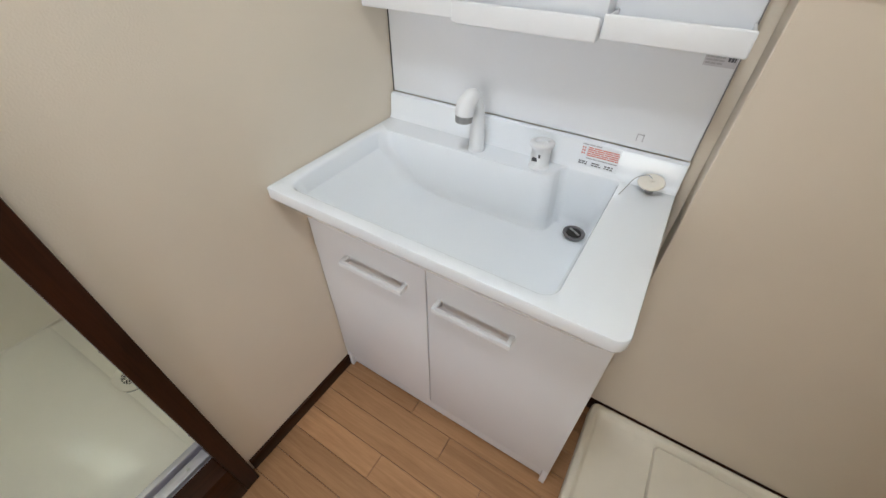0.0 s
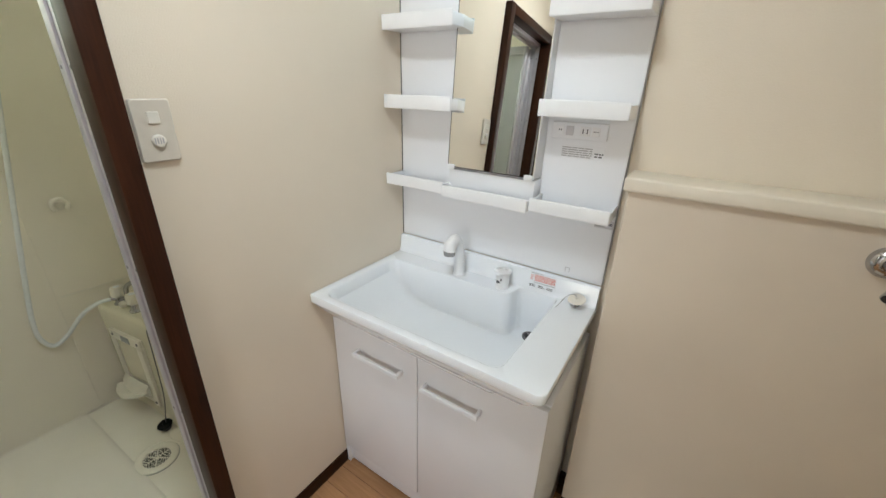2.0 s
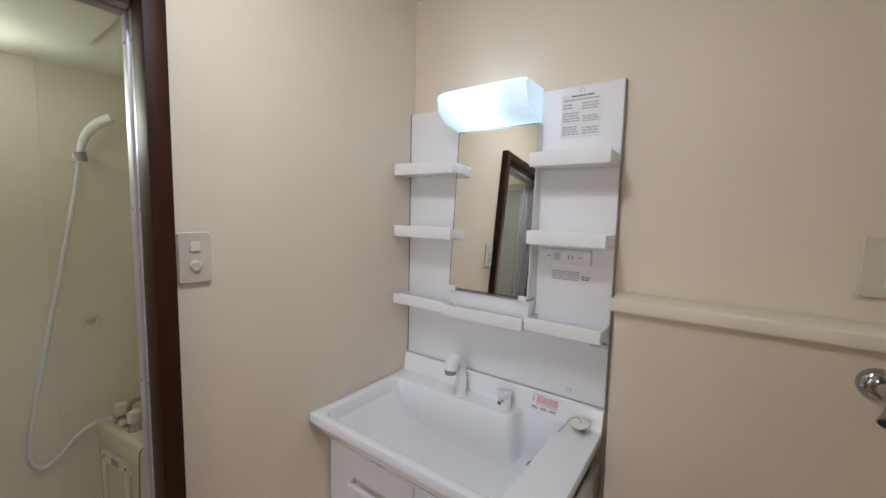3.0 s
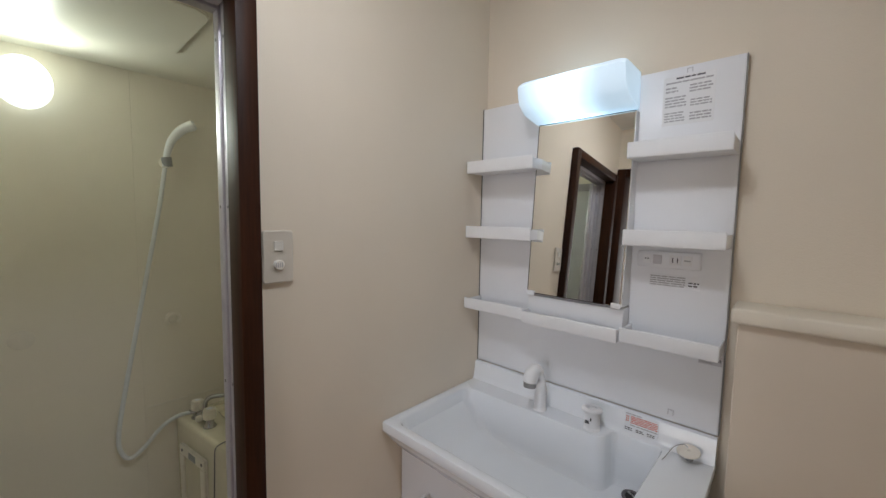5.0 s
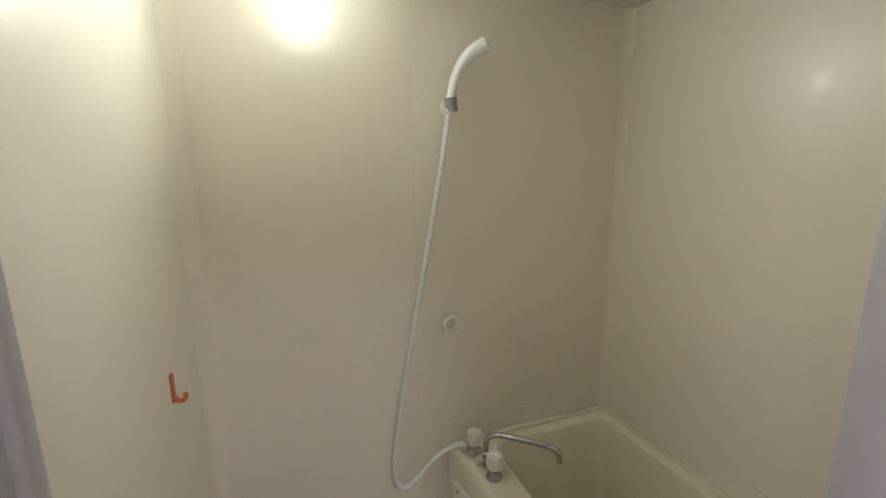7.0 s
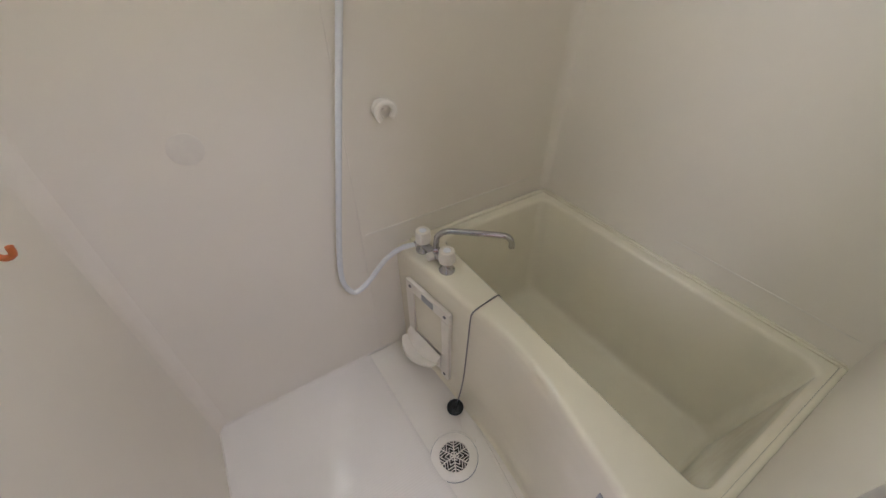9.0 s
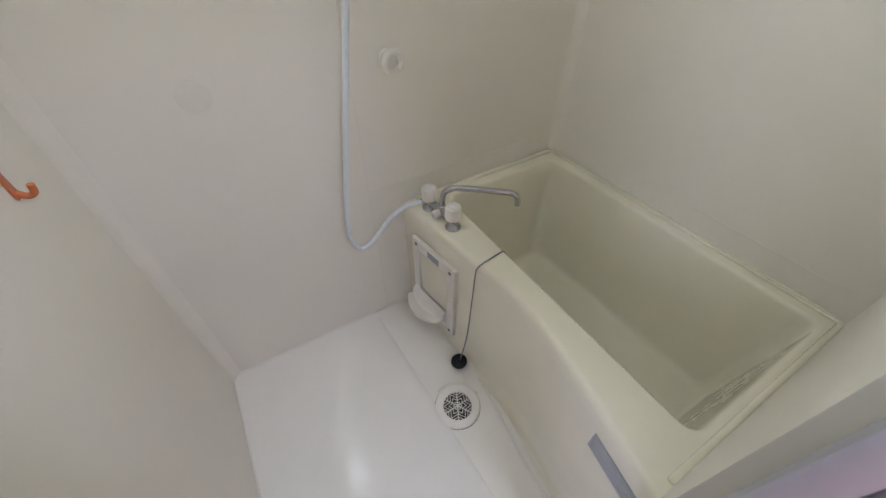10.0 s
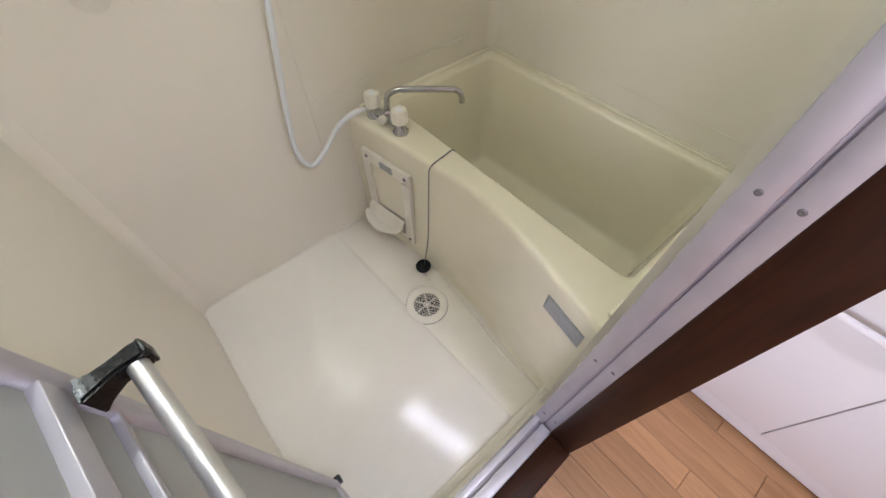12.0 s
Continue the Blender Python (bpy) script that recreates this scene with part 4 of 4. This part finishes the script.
def spline(points, x):
    """Smooth height of a curve through (x, y) points."""
    pts = list(points)
    for i in range(len(pts) - 1):
        (xa, ya), (xb, yb) = pts[i], pts[i + 1]
        if x <= xb or i == len(pts) - 2:
            ma = (pts[min(i + 1, len(pts) - 1)][1] - pts[max(i - 1, 0)][1]) / (pts[min(i + 1, len(pts) - 1)][0] - pts[max(i - 1, 0)][0])
            mb = (pts[min(i + 2, len(pts) - 1)][1] - ya) / (pts[min(i + 2, len(pts) - 1)][0] - xa)
            h = xb - xa
            t = min(1.0, max(0.0, (x - xa) / h))
            return (2 * t ** 3 - 3 * t ** 2 + 1) * ya + (t ** 3 - 2 * t ** 2 + t) * h * ma + (3 * t ** 2 - 2 * t ** 3) * yb + (t ** 3 - t ** 2) * h * mb


APRON_TOP = ((-1.07, -0.742), (-1.0, -0.732), (-0.85, -0.709), (-0.69, -0.686), (-0.58, -0.669), (-0.47, -0.674), (-0.35, -0.691), (-0.25, -0.709), (-0.15, -0.730), (-0.08, -0.744))
APRON_BASE = ((-1.07, -0.736), (-0.85, -0.709), (-0.66, -0.697), (-0.52, -0.692), (-0.41, -0.698), (-0.32, -0.711), (-0.216, -0.723), (-0.08, -0.738))


def apron_y(x, z):
    """Front face of the tub's apron."""
    k = min(1.0, max(0.0, (z - 0.04) / 0.48))
    return spline(APRON_BASE, x) * (1 - k) + spline(APRON_TOP, x) * k


bead = [(x, apron_y(x, 0.04) - 0.012 - 0.022 * math.sin(math.pi * (x + 0.62) / 0.50), 0.0425) for x in [-0.62 + 0.50 * k / 20 for k in range(21)]]
part("gutter_bead", tube(bead, 0.0035, 8), GUTTER, bf)
dx, dy = -0.573, -0.822
groove = [(dx + 0.082 * math.cos(a), dy + 0.082 * math.sin(a), 0.0425) for a in [math.radians(200 - 9 * k) for k in range(13)]]
part("drain_bead", tube(smooth_path(groove + [(-0.628, -0.752, 0.0425), (-0.668, -0.742, 0.0425)], 3), 0.0024, 8), GUTTER, bf)


def lamp_bath():
    l = thing("bath_lamp", "lit round opal wall lamp high on the bath wall", "lamp")
    m = pose(BX0, -1.122, 1.808, 0, 90, 0) @ Matrix.Diagonal((1.19, 1, 1, 1))
    part("base", turned([(0.058, 0), (0.058, 0.012), (0.0, 0.012)], m, 40), SHELF_WHITE, l)
    part("globe_side", turned([(0.058, 0.010), (0.065, 0.022), (0.069, 0.036), (0.0685, 0.052), (0.0655, 0.066)], m, 40), BATH_SHADE_SIDE, l, "glowing opal globe side")
    part("globe_shoulder", turned([(0.0655, 0.0662), (0.0610, 0.0760), (0.053, 0.0850)], m, 40), BATH_SHADE_RING, l, "glowing opal globe shoulder")
    part("globe", turned([(0.0528, 0.0852), (0.045, 0.0892), (0.030, 0.0942), (0.015, 0.0970), (0.0, 0.0978)], m, 40), BATH_SHADE, l, "glowing opal globe front")


lamp_bath()


def ceiling_hatch():
    h = thing("ceiling_vent", "cream square ventilation cover on the bath ceiling", "vent")
    z = BZ1
    part("frame", prism(rect(-0.72, -0.36, -0.605, -0.245), z - 0.030, z - 0.0005, 0.012, 0.004), BATH_CEIL, h)
    part("cover", prism(rect(-0.69, -0.39, -0.575, -0.275), z - 0.037, z - 0.0305, 0.010, 0.003), IVORY, h)
    h2 = thing("ceiling_hatch", "cream square inspection hatch on the bath ceiling", "hatch")
    # no real gap: a darker, wider plate gives the lid its shaded outline
    part("seam", prism(rect(-0.763, -0.337, -1.203, -0.767), z - 0.003, z - 0.0002, 0.052, 0.001), PANEL_MARK, h2, "darker plate painting the shaded gap round the lid")
    part("lid", prism(rect(-0.76, -0.34, -1.20, -0.77), z - 0.008, z - 0.0031, 0.05, 0.002), BATH_CEIL, h2)


ceiling_hatch()


def shower():
    s = thing("shower_set", "white hand shower hanging in its wall holder with a pale hose", "shower")
    y, z = -0.742, 1.60
    hold = part("holder", turned([(0.022, 0), (0.022, 0.010), (0.016, 0.014), (0.012, 0.030), (0, 0.031)], pose(BX0, y, z, 0, 90, 0), 24), IVORY, s, "ivory wall holder")
    part("clip", turned([(0.017, -0.018), (0.018, 0.018), (0.0115, 0.018)], pose(BX0 + 0.036, y - 0.002, z, 8, 0, 0), 20), GREY_PLASTIC, hold)
    body = smooth_path([(BX0 + 0.036, y - 0.008, z - 0.020), (BX0 + 0.037, y + 0.002, z + 0.045), (BX0 + 0.043, y + 0.020, z + 0.095), (BX0 + 0.055, y + 0.052, z + 0.135), (BX0 + 0.070, y + 0.092, z + 0.158)], 6)
    n = len(body)
    part("hand_shower", tube(body, [0.0115 + 0.0125 * max(0, i / n - 0.15) if i < n - 1 else 0.013 for i in range(n)], 16), SHELF_WHITE, s)
    part("spray_face", turned([(0.012, 0), (0.017, 0.006), (0.014, 0.012), (0, 0.013)], Matrix.Translation((BX0 + 0.064, y + 0.072, z + 0.147)) @ pose(0, 0, 0, -60, 35, 0), 24), SHELF_WHITE, s)
    # first hanging length down to its bend, then up to the tap
    hose = smooth_path([(BX0 + 0.036, y - 0.010, z - 0.024), (BX0 + 0.034, -0.775, 1.42), (BX0 + 0.033, -0.815, 1.20), (BX0 + 0.032, -0.862, 0.95), (BX0 + 0.032, -0.908, 0.70), (BX0 + 0.033, -0.932, 0.55),
                        (BX0 + 0.034, -0.932, 0.475), (BX0 + 0.036, -0.905, 0.430), (BX0 + 0.040, -0.860, 0.455), (BX0 + 0.046, -0.800, 0.520), (BX0 + 0.052, -0.745, 0.548), (BX0 + 0.062, -0.703, 0.552)], 9)
    part("hose", tube(hose, 0.0078, 12), WHITE_HOSE, s, "pale flexible shower hose")
    h2 = thing("shower_hook", "small ivory spare shower holder on the bath wall", "holder")
    part("base", turned([(0.024, 0), (0.024, 0.009), (0.015, 0.013), (0, 0.013)], pose(BX0, y, 0.958, 0, 90, 0), 24), IVORY, h2)
    ring = [(BX0 + 0.030 + 0.0, y + 0.022 * math.cos(t), 0.958 + 0.022 * math.sin(t)) for t in [math.radians(a) for a in range(-50, 231, 20)]]
    cl = bmesh.new()
    for off in (0,):
        tube(ring, 0.0085, 10, bm=cl)
    part("clip", cl, IVORY, h2)
    part("neck", box((BX0 + 0.010, y - 0.007, 0.963), (BX0 + 0.032, y + 0.007, 0.975), 0.002), IVORY, h2)


shower()
single("wall_plug", turned([(0.033, 0), (0.033, 0.0012), (0.031, 0.0018), (0, 0.0018)], pose(BX0, -1.167, 0.957, 0, 90, 0), 32), PANEL_MARK, "round grey plug cover set in the bath wall", "plug cover")


def orange_hook():
    """Stick-on hook: flat back and an upturned finger."""
    x, z, y = -0.840, 0.978, BY0
    h = thing("wall_hook", "orange plastic hook on the bath wall", "hook")
    part("back", prism(rect(x - 0.008, x + 0.008, z - 0.036, z + 0.030), 0, 0.004, 0.005, 0.0015, Matrix.Translation((0, y, 0)) @ Matrix(((1, 0, 0, 0), (0, 0, 1, 0), (0, 1, 0, 0), (0, 0, 0, 1)))), ORANGE, h)
    part("finger", tube(smooth_path([(x, y + 0.003, z - 0.026), (x, y + 0.012, z - 0.034), (x, y + 0.021, z - 0.031), (x, y + 0.024, z - 0.018)], 5), 0.0048, 10), ORANGE, h)


orange_hook()


# ---- bathtub ----
RZ = 0.522


def bathtub():
    tub = thing("bathtub", "ivory moulded bathtub with a bowed front apron", "bathtub")
    V = Vector
    x0, x1 = BX0 - 0.004, BX1 + 0.004

    def outer(z, off=0.0):
        lp = rounded_loop([V((x0, -0.73, 0)), V((x1, -0.73, 0)), V((x1, right_y(x1) + 0.006, 0)), V((x0, right_y(x0) + 0.006, 0))], 0.001, 7, 40)
        return [V((p.x, apron_y(p.x, z) + off if p.y < -0.70 else p.y, z)) for p in lp]

    def inner(dx0, dx1, dy0, dy1, z, r):
        lp = rounded_loop([V((-1.010 + dx0, -0.602 + dy0, 0)), V((-0.124 - dx1, -0.594 + dy0, 0)), V((-0.124 - dx1, -0.106 - dy1, 0)), V((-1.010 + dx0, -0.142 - dy1, 0))], r, 7, 40)
        return lift(lp, z)
    bm = bmesh.new()
    loops = [outer(0.0415, -0.010), outer(0.050, -0.004), outer(0.062), outer(0.15), outer(0.25), outer(0.38), outer(0.47), outer(0.502), outer(0.511, 0.002), outer(0.5175, 0.006), outer(0.521, 0.012), outer(RZ, 0.019)]
    loops += [inner(-0.004, -0.004, -0.004, -0.004, RZ, 0.032), inner(0.0, 0.0, 0.0, 0.0, RZ - 0.001, 0.032), inner(0.005, 0.005, 0.005, 0.004, RZ - 0.005, 0.032), inner(0.008, 0.008, 0.008, 0.006, RZ - 0.012, 0.032), inner(0.012, 0.012, 0.012, 0.009, 0.47, 0.034),
              inner(0.030, 0.030, 0.030, 0.018, 0.30, 0.036), inner(0.050, 0.048, 0.050, 0.028, 0.135, 0.04), inner(0.054, 0.052, 0.055, 0.031, 0.116, 0.042), inner(0.061, 0.059, 0.063, 0.038, 0.105, 0.044), inner(0.074, 0.072, 0.076, 0.050, 0.100, 0.044), inner(0.13, 0.12, 0.12, 0.09, 0.098, 0.04)]
    rings = bridge(bm, loops)
    f = bm.faces.new(rings[-1])
    bmesh.ops.triangulate(bm, faces=[f])
    part("shell", bm, TUB, tub)
    # raised edge where the rim meets the walls
    ed = along_right(BX0, BX1, -0.016, 0.001, RZ - 0.004, RZ + 0.011, 0.0055)
    box((BX0 - 0.001, -0.690, RZ - 0.004), (BX0 + 0.016, right_y(BX0) - 0.0165, RZ + 0.011), 0.0055, 3, bm=ed)
    box((BX1 - 0.014, -0.700, RZ - 0.004), (BX1 + 0.001, right_y(BX1) - 0.0165, RZ + 0.011), 0.0055, 3, bm=ed)
    part("rim_bead", ed, TUB, tub)
    # access cover with soap tray
    yf = -0.7335
    slant = Matrix.Translation((-1.0, yf - 0.0015, 0)) @ Matrix.Rotation(math.radians(8.4), 4, "Z") @ Matrix.Translation((1.0, -yf, 0))

    def slanted(bm):
        bmesh.ops.transform(bm, matrix=slant, verts=bm.verts)
        return bm

    def plate(x0, x1, z0, z1, d0, d1, r=0.006, b=0.0025):
        return slanted(prism(rect(x0, x1, z0, z1), d0, d1, r, b, Matrix.Translation((0, yf, 0)) @ FACE_Y))
    cov = part("access_cover", plate(-0.990, -0.776, 0.092, 0.434, -0.002, 0.005), IVORY, tub, "ivory access cover with a soap tray")
    for q in ((-0.990, -0.776, 0.392, 0.434), (-0.812, -0.776, 0.092, 0.391), (-0.990, -0.955, 0.092, 0.391)):
        part("cover_border", plate(*q, 0.0045, 0.0125, 0.004), IVORY, cov)
    part("cover_field", plate(-0.953, -0.814, 0.200, 0.388, 0.0048, 0.0066), TUB, cov)
    part("badge", slanted(box((-0.905, yf - 0.0142, 0.398), (-0.850, yf - 0.0122, 0.424))), LABEL_GREY, cov, "small grey badge", smooth=False)
    for x, z in ((-0.966, 0.413), (-0.796, 0.413), (-0.796, 0.112), (-0.972, 0.112)):
        part("screw", slanted(turned([(0.0062, 0), (0.0055, 0.0025), (0.002, 0.003), (0.0, 0.0022)], pose(x, yf - 0.0122, z, 90, 0, 0), 14)), SCREW, cov)
    tr = bmesh.new()
    loops = []
    for k in range(9):
        u = k / 8
        d = 0.030 + 0.052 * math.sin(math.pi * (0.06 + 0.88 * u)) ** 0.6
        zt = 0.158 + 0.012 * abs(2 * u - 1)
        x = -0.985 + 0.170 * u
        loops.append([V((x, yf - 0.013, 0.196)), V((x, yf - 0.020 - d * 0.15, 0.178)), V((x, yf - d * 0.55, zt - 0.006)), V((x, yf - d, zt)), V((x, yf - d - 0.003, zt - 0.004)), V((x, yf - d * 0.55, zt - 0.014)), V((x, yf - 0.020, 0.140)), V((x, yf - 0.013, 0.128))])
    bridge(tr, loops, True, True)
    part("soap_tray", slanted(tr), IVORY, cov)
    return tub


bathtub()


def apron_label():
    """A grey foil label that follows the bowed apron."""
    s = thing("apron_label", "grey foil caution label on the bathtub apron", "sticker")
    bm = bmesh.new()
    loops = []
    for k in range(9):
        x = -0.238 + 0.121 * k / 8
        row = []
        for z, off in ((0.399, 0.0025), (0.457, 0.0025), (0.457, 0.0003), (0.399, 0.0003)):
            row.append(Vector((x, apron_y(x, z) - off, z)))
        loops.append(row)
    bridge(bm, loops, True, True)
    part("film", bm, LABEL_GREY, s)
    for z, xa, xb in ((0.450, -0.232, -0.19), (0.443, -0.232, -0.125), (0.436, -0.232, -0.122), (0.429, -0.232, -0.135), (0.420, -0.232, -0.124), (0.413, -0.232, -0.15), (0.406, -0.232, -0.128)):
        ln = bmesh.new()
        bridge(ln, [[Vector((x, apron_y(x, zz) - off, zz)) for zz, off in ((z - 0.0014, 0.0034), (z + 0.0014, 0.0034), (z + 0.0014, 0.002), (z - 0.0014, 0.002))] for x in [xa + (xb - xa) * q / 4 for q in range(5)]], True, True)
        part("printed_line", ln, INK_GREY, s, smooth=False)


apron_label()


def tub_faucet():
    f = thing("bath_faucet", "chrome two-handle bath faucet with ivory knobs on the tub rim", "faucet")
    z = RZ
    xs = ((-0.985, -0.676), (-0.868, -0.664))
    part("bridge", tube(smooth_path([(xs[0][0], xs[0][1], z + 0.022), (-0.935, -0.668, z + 0.020), (xs[1][0], xs[1][1], z + 0.022)], 5), 0.013, 16), CHROME, f)
    for x, y in xs:
        part("foot", turned([(0.024, -0.002), (0.024, 0.004), (0.017, 0.012), (0.014, 0.030), (0.013, 0.036)], pose(x, y, z), 24), CHROME, f)
        kb = bmesh.new()
        loops = []
        for r, h in ((0.019, 0.034), (0.0235, 0.037), (0.0245, 0.044), (0.0235, 0.070), (0.021, 0.076), (0.013, 0.0775), (0.012, 0.0755)):
            loops.append([Vector((x + r * (1 + 0.035 * math.cos(8 * a)) * math.cos(a), y + r * (1 + 0.035 * math.cos(8 * a)) * math.sin(a), z + h)) for a in [2 * math.pi * i / 40 for i in range(40)]])
        bridge(kb, loops, True, True)
        kn = part("knob", kb, IVORY, f, "ivory fluted knob")
        part("knob_cap", turned([(0.0112, 0.0756), (0.0105, 0.0778), (0.0, 0.078)], pose(x, y, z), 20), SHELF_WHITE, kn)
    part("spout", tube(smooth_path([(-0.930, -0.664, z + 0.016), (-0.929, -0.663, z + 0.060), (-0.926, -0.658, z + 0.088), (-0.912, -0.640, z + 0.104), (-0.890, -0.613, z + 0.107), (-0.845, -0.560, z + 0.108), (-0.808, -0.518, z + 0.108), (-0.795, -0.503, z + 0.102), (-0.789, -0.496, z + 0.086), (-0.788, -0.495, z + 0.068)], 6), 0.0088, 16), CHROME, f, "chrome swivelling spout")
    part("spout_nut", turned([(0.014, 0.026), (0.014, 0.040), (0.011, 0.044)], pose(-0.930, -0.664, z), 6), CHROME, f)
    part("diverter", turned([(0.013, 0), (0.013, 0.016), (0.009, 0.020), (0.0, 0.020)], pose(-0.926, -0.678, z + 0.020, 90, 0, 0), 20), IVORY, f, "ivory diverter knob")
    part("hose_outlet", tube([(-0.985, -0.685, z + 0.026), (-0.995, -0.706, z + 0.030)], 0.0095, 14), CHROME, f)


tub_faucet()


def plug_chain():
    c = thing("bathtub_plug", "black rubber bath plug hanging on a bead chain over the rim", "plug")
    x = -0.695
    yt = -0.682
    path = smooth_path([(-0.706, -0.592, RZ - 0.010), (-0.706, -0.604, RZ + 0.0035), (-0.701, -0.650, RZ + 0.003), (-0.697, yt + 0.004, RZ + 0.003), (-0.696, yt - 0.014, RZ - 0.008), (-0.696, yt - 0.018, RZ - 0.04), (-0.697, yt - 0.020, 0.40), (-0.696, yt - 0.030, 0.20), (-0.695, -0.734, 0.074)], 6)
    part("chain", tube(path, 0.0021, 6), SCREW, c, "dull metal bead chain")
    part("plug", turned([(0.0, 0.034), (0.005, 0.034), (0.007, 0.029), (0.026, 0.028), (0.028, 0.025), (0.026, 0.020), (0.020, 0.006), (0.016, 0.0), (0.0, 0.0)], pose(-0.695, -0.736, 0.0450, 8, 3, 0), 28), BLACK, c, "black rubber plug")


plug_chain()


def floor_drain():
    """Round cover: plain ring and a slotted grate in four fan-shaped fields."""
    d = thing("floor_drain", "round ivory floor drain cover with a slotted grate", "drain")
    x, y, z = -0.573, -0.822, 0.0425
    ring = turned([(0.072, 0.0), (0.072, 0.005), (0.069, 0.0072), (0.047, 0.0072), (0.0455, 0.0055), (0.0455, 0.0005)], pose(x, y, z), 48)
    for fc in [q for q in ring.faces if len(q.verts) > 10]:
        ring.faces.remove(fc)
    part("ring", ring, IVORY, d)
    # no hole below: two flat discs paint the shade of gap and opening
    part("gap", turned([(0.0742, 0.0001), (0.0742, 0.0007), (0.0, 0.0007)], pose(x, y, z), 48), GREY_PLASTIC, d, "grey disc painting the shaded gap round the cover")
    part("sump_shade", turned([(0.046, 0.001), (0.046, 0.0016), (0, 0.0016)], pose(x, y, z), 40), DARK_GAP, d, "near-black disc painting the shade in the drain opening")
    part("hub", turned([(0.006, 0.003), (0.006, 0.0062), (0.004, 0.0068), (0, 0.0068)], pose(x, y, z), 16), IVORY, d)
    for k in range(6):
        a = math.radians(32 + 60 * k)
        u = Vector((math.cos(a), math.sin(a), 0))
        part("rib", tube([Vector((x, y, z + 0.0052)), Vector((x, y, z + 0.0052)) + u * 0.046], 0.0019, 6), IVORY, d)
        for sg in (-1, 1):
            b = a + sg * math.radians(30)
            lean = Vector((math.cos(a + sg * math.radians(62)), math.sin(a + sg * math.radians(62)), 0))
            for j in range(1, 6):
                t0 = 0.0088 * j
                ln = 0.0
                while ln < 0.04:
                    q = u * t0 + lean * ln
                    if q.length > 0.0458 or math.atan2(abs(u.cross(q).z), u.dot(q)) > math.radians(29):
                        break
                    ln += 0.001
                if ln > 0.003:
                    p = Vector((x, y, z + 0.005)) + u * t0
                    part("bar", tube([p, p + lean * ln], 0.0014, 6), IVORY, d)


floor_drain()

# ---- floor planks ----
def planks():
    rnd = random.Random(11)
    w, gap = 0.0765, 0.0013
    meshes = {}
    y = -0.035
    row = 0
    while y - w > -1.61:
        x = 0.0
        first = True
        while x < ROOM_X - 0.001:
            ln = rnd.choice((0.30, 0.45, 0.60)) if first else rnd.choice((0.60, 0.75, 0.90))
            x1 = min(x + ln, ROOM_X)
            if ROOM_X - x1 < 0.12:
                x1 = ROOM_X
            key = round(x1 - x, 4)
            if key not in meshes:
                bm = box((gap / 2, -w + gap / 2, -0.0085), (key - gap / 2, -gap / 2, 0.0), 0.0012, 1)
                bmesh.ops.recalc_face_normals(bm, faces=bm.faces)
                me = bpy.data.meshes.new("plank")
                bm.to_mesh(me)
                bm.free()
                me.materials.append(FLOOR_WOOD)
                meshes[key] = me
            ob = new("plank", meshes[key])
            ob.location = (x, y, 0)
            ob.parent = floor
            x, first = x1, False
        y -= w
        row += 1


planks()
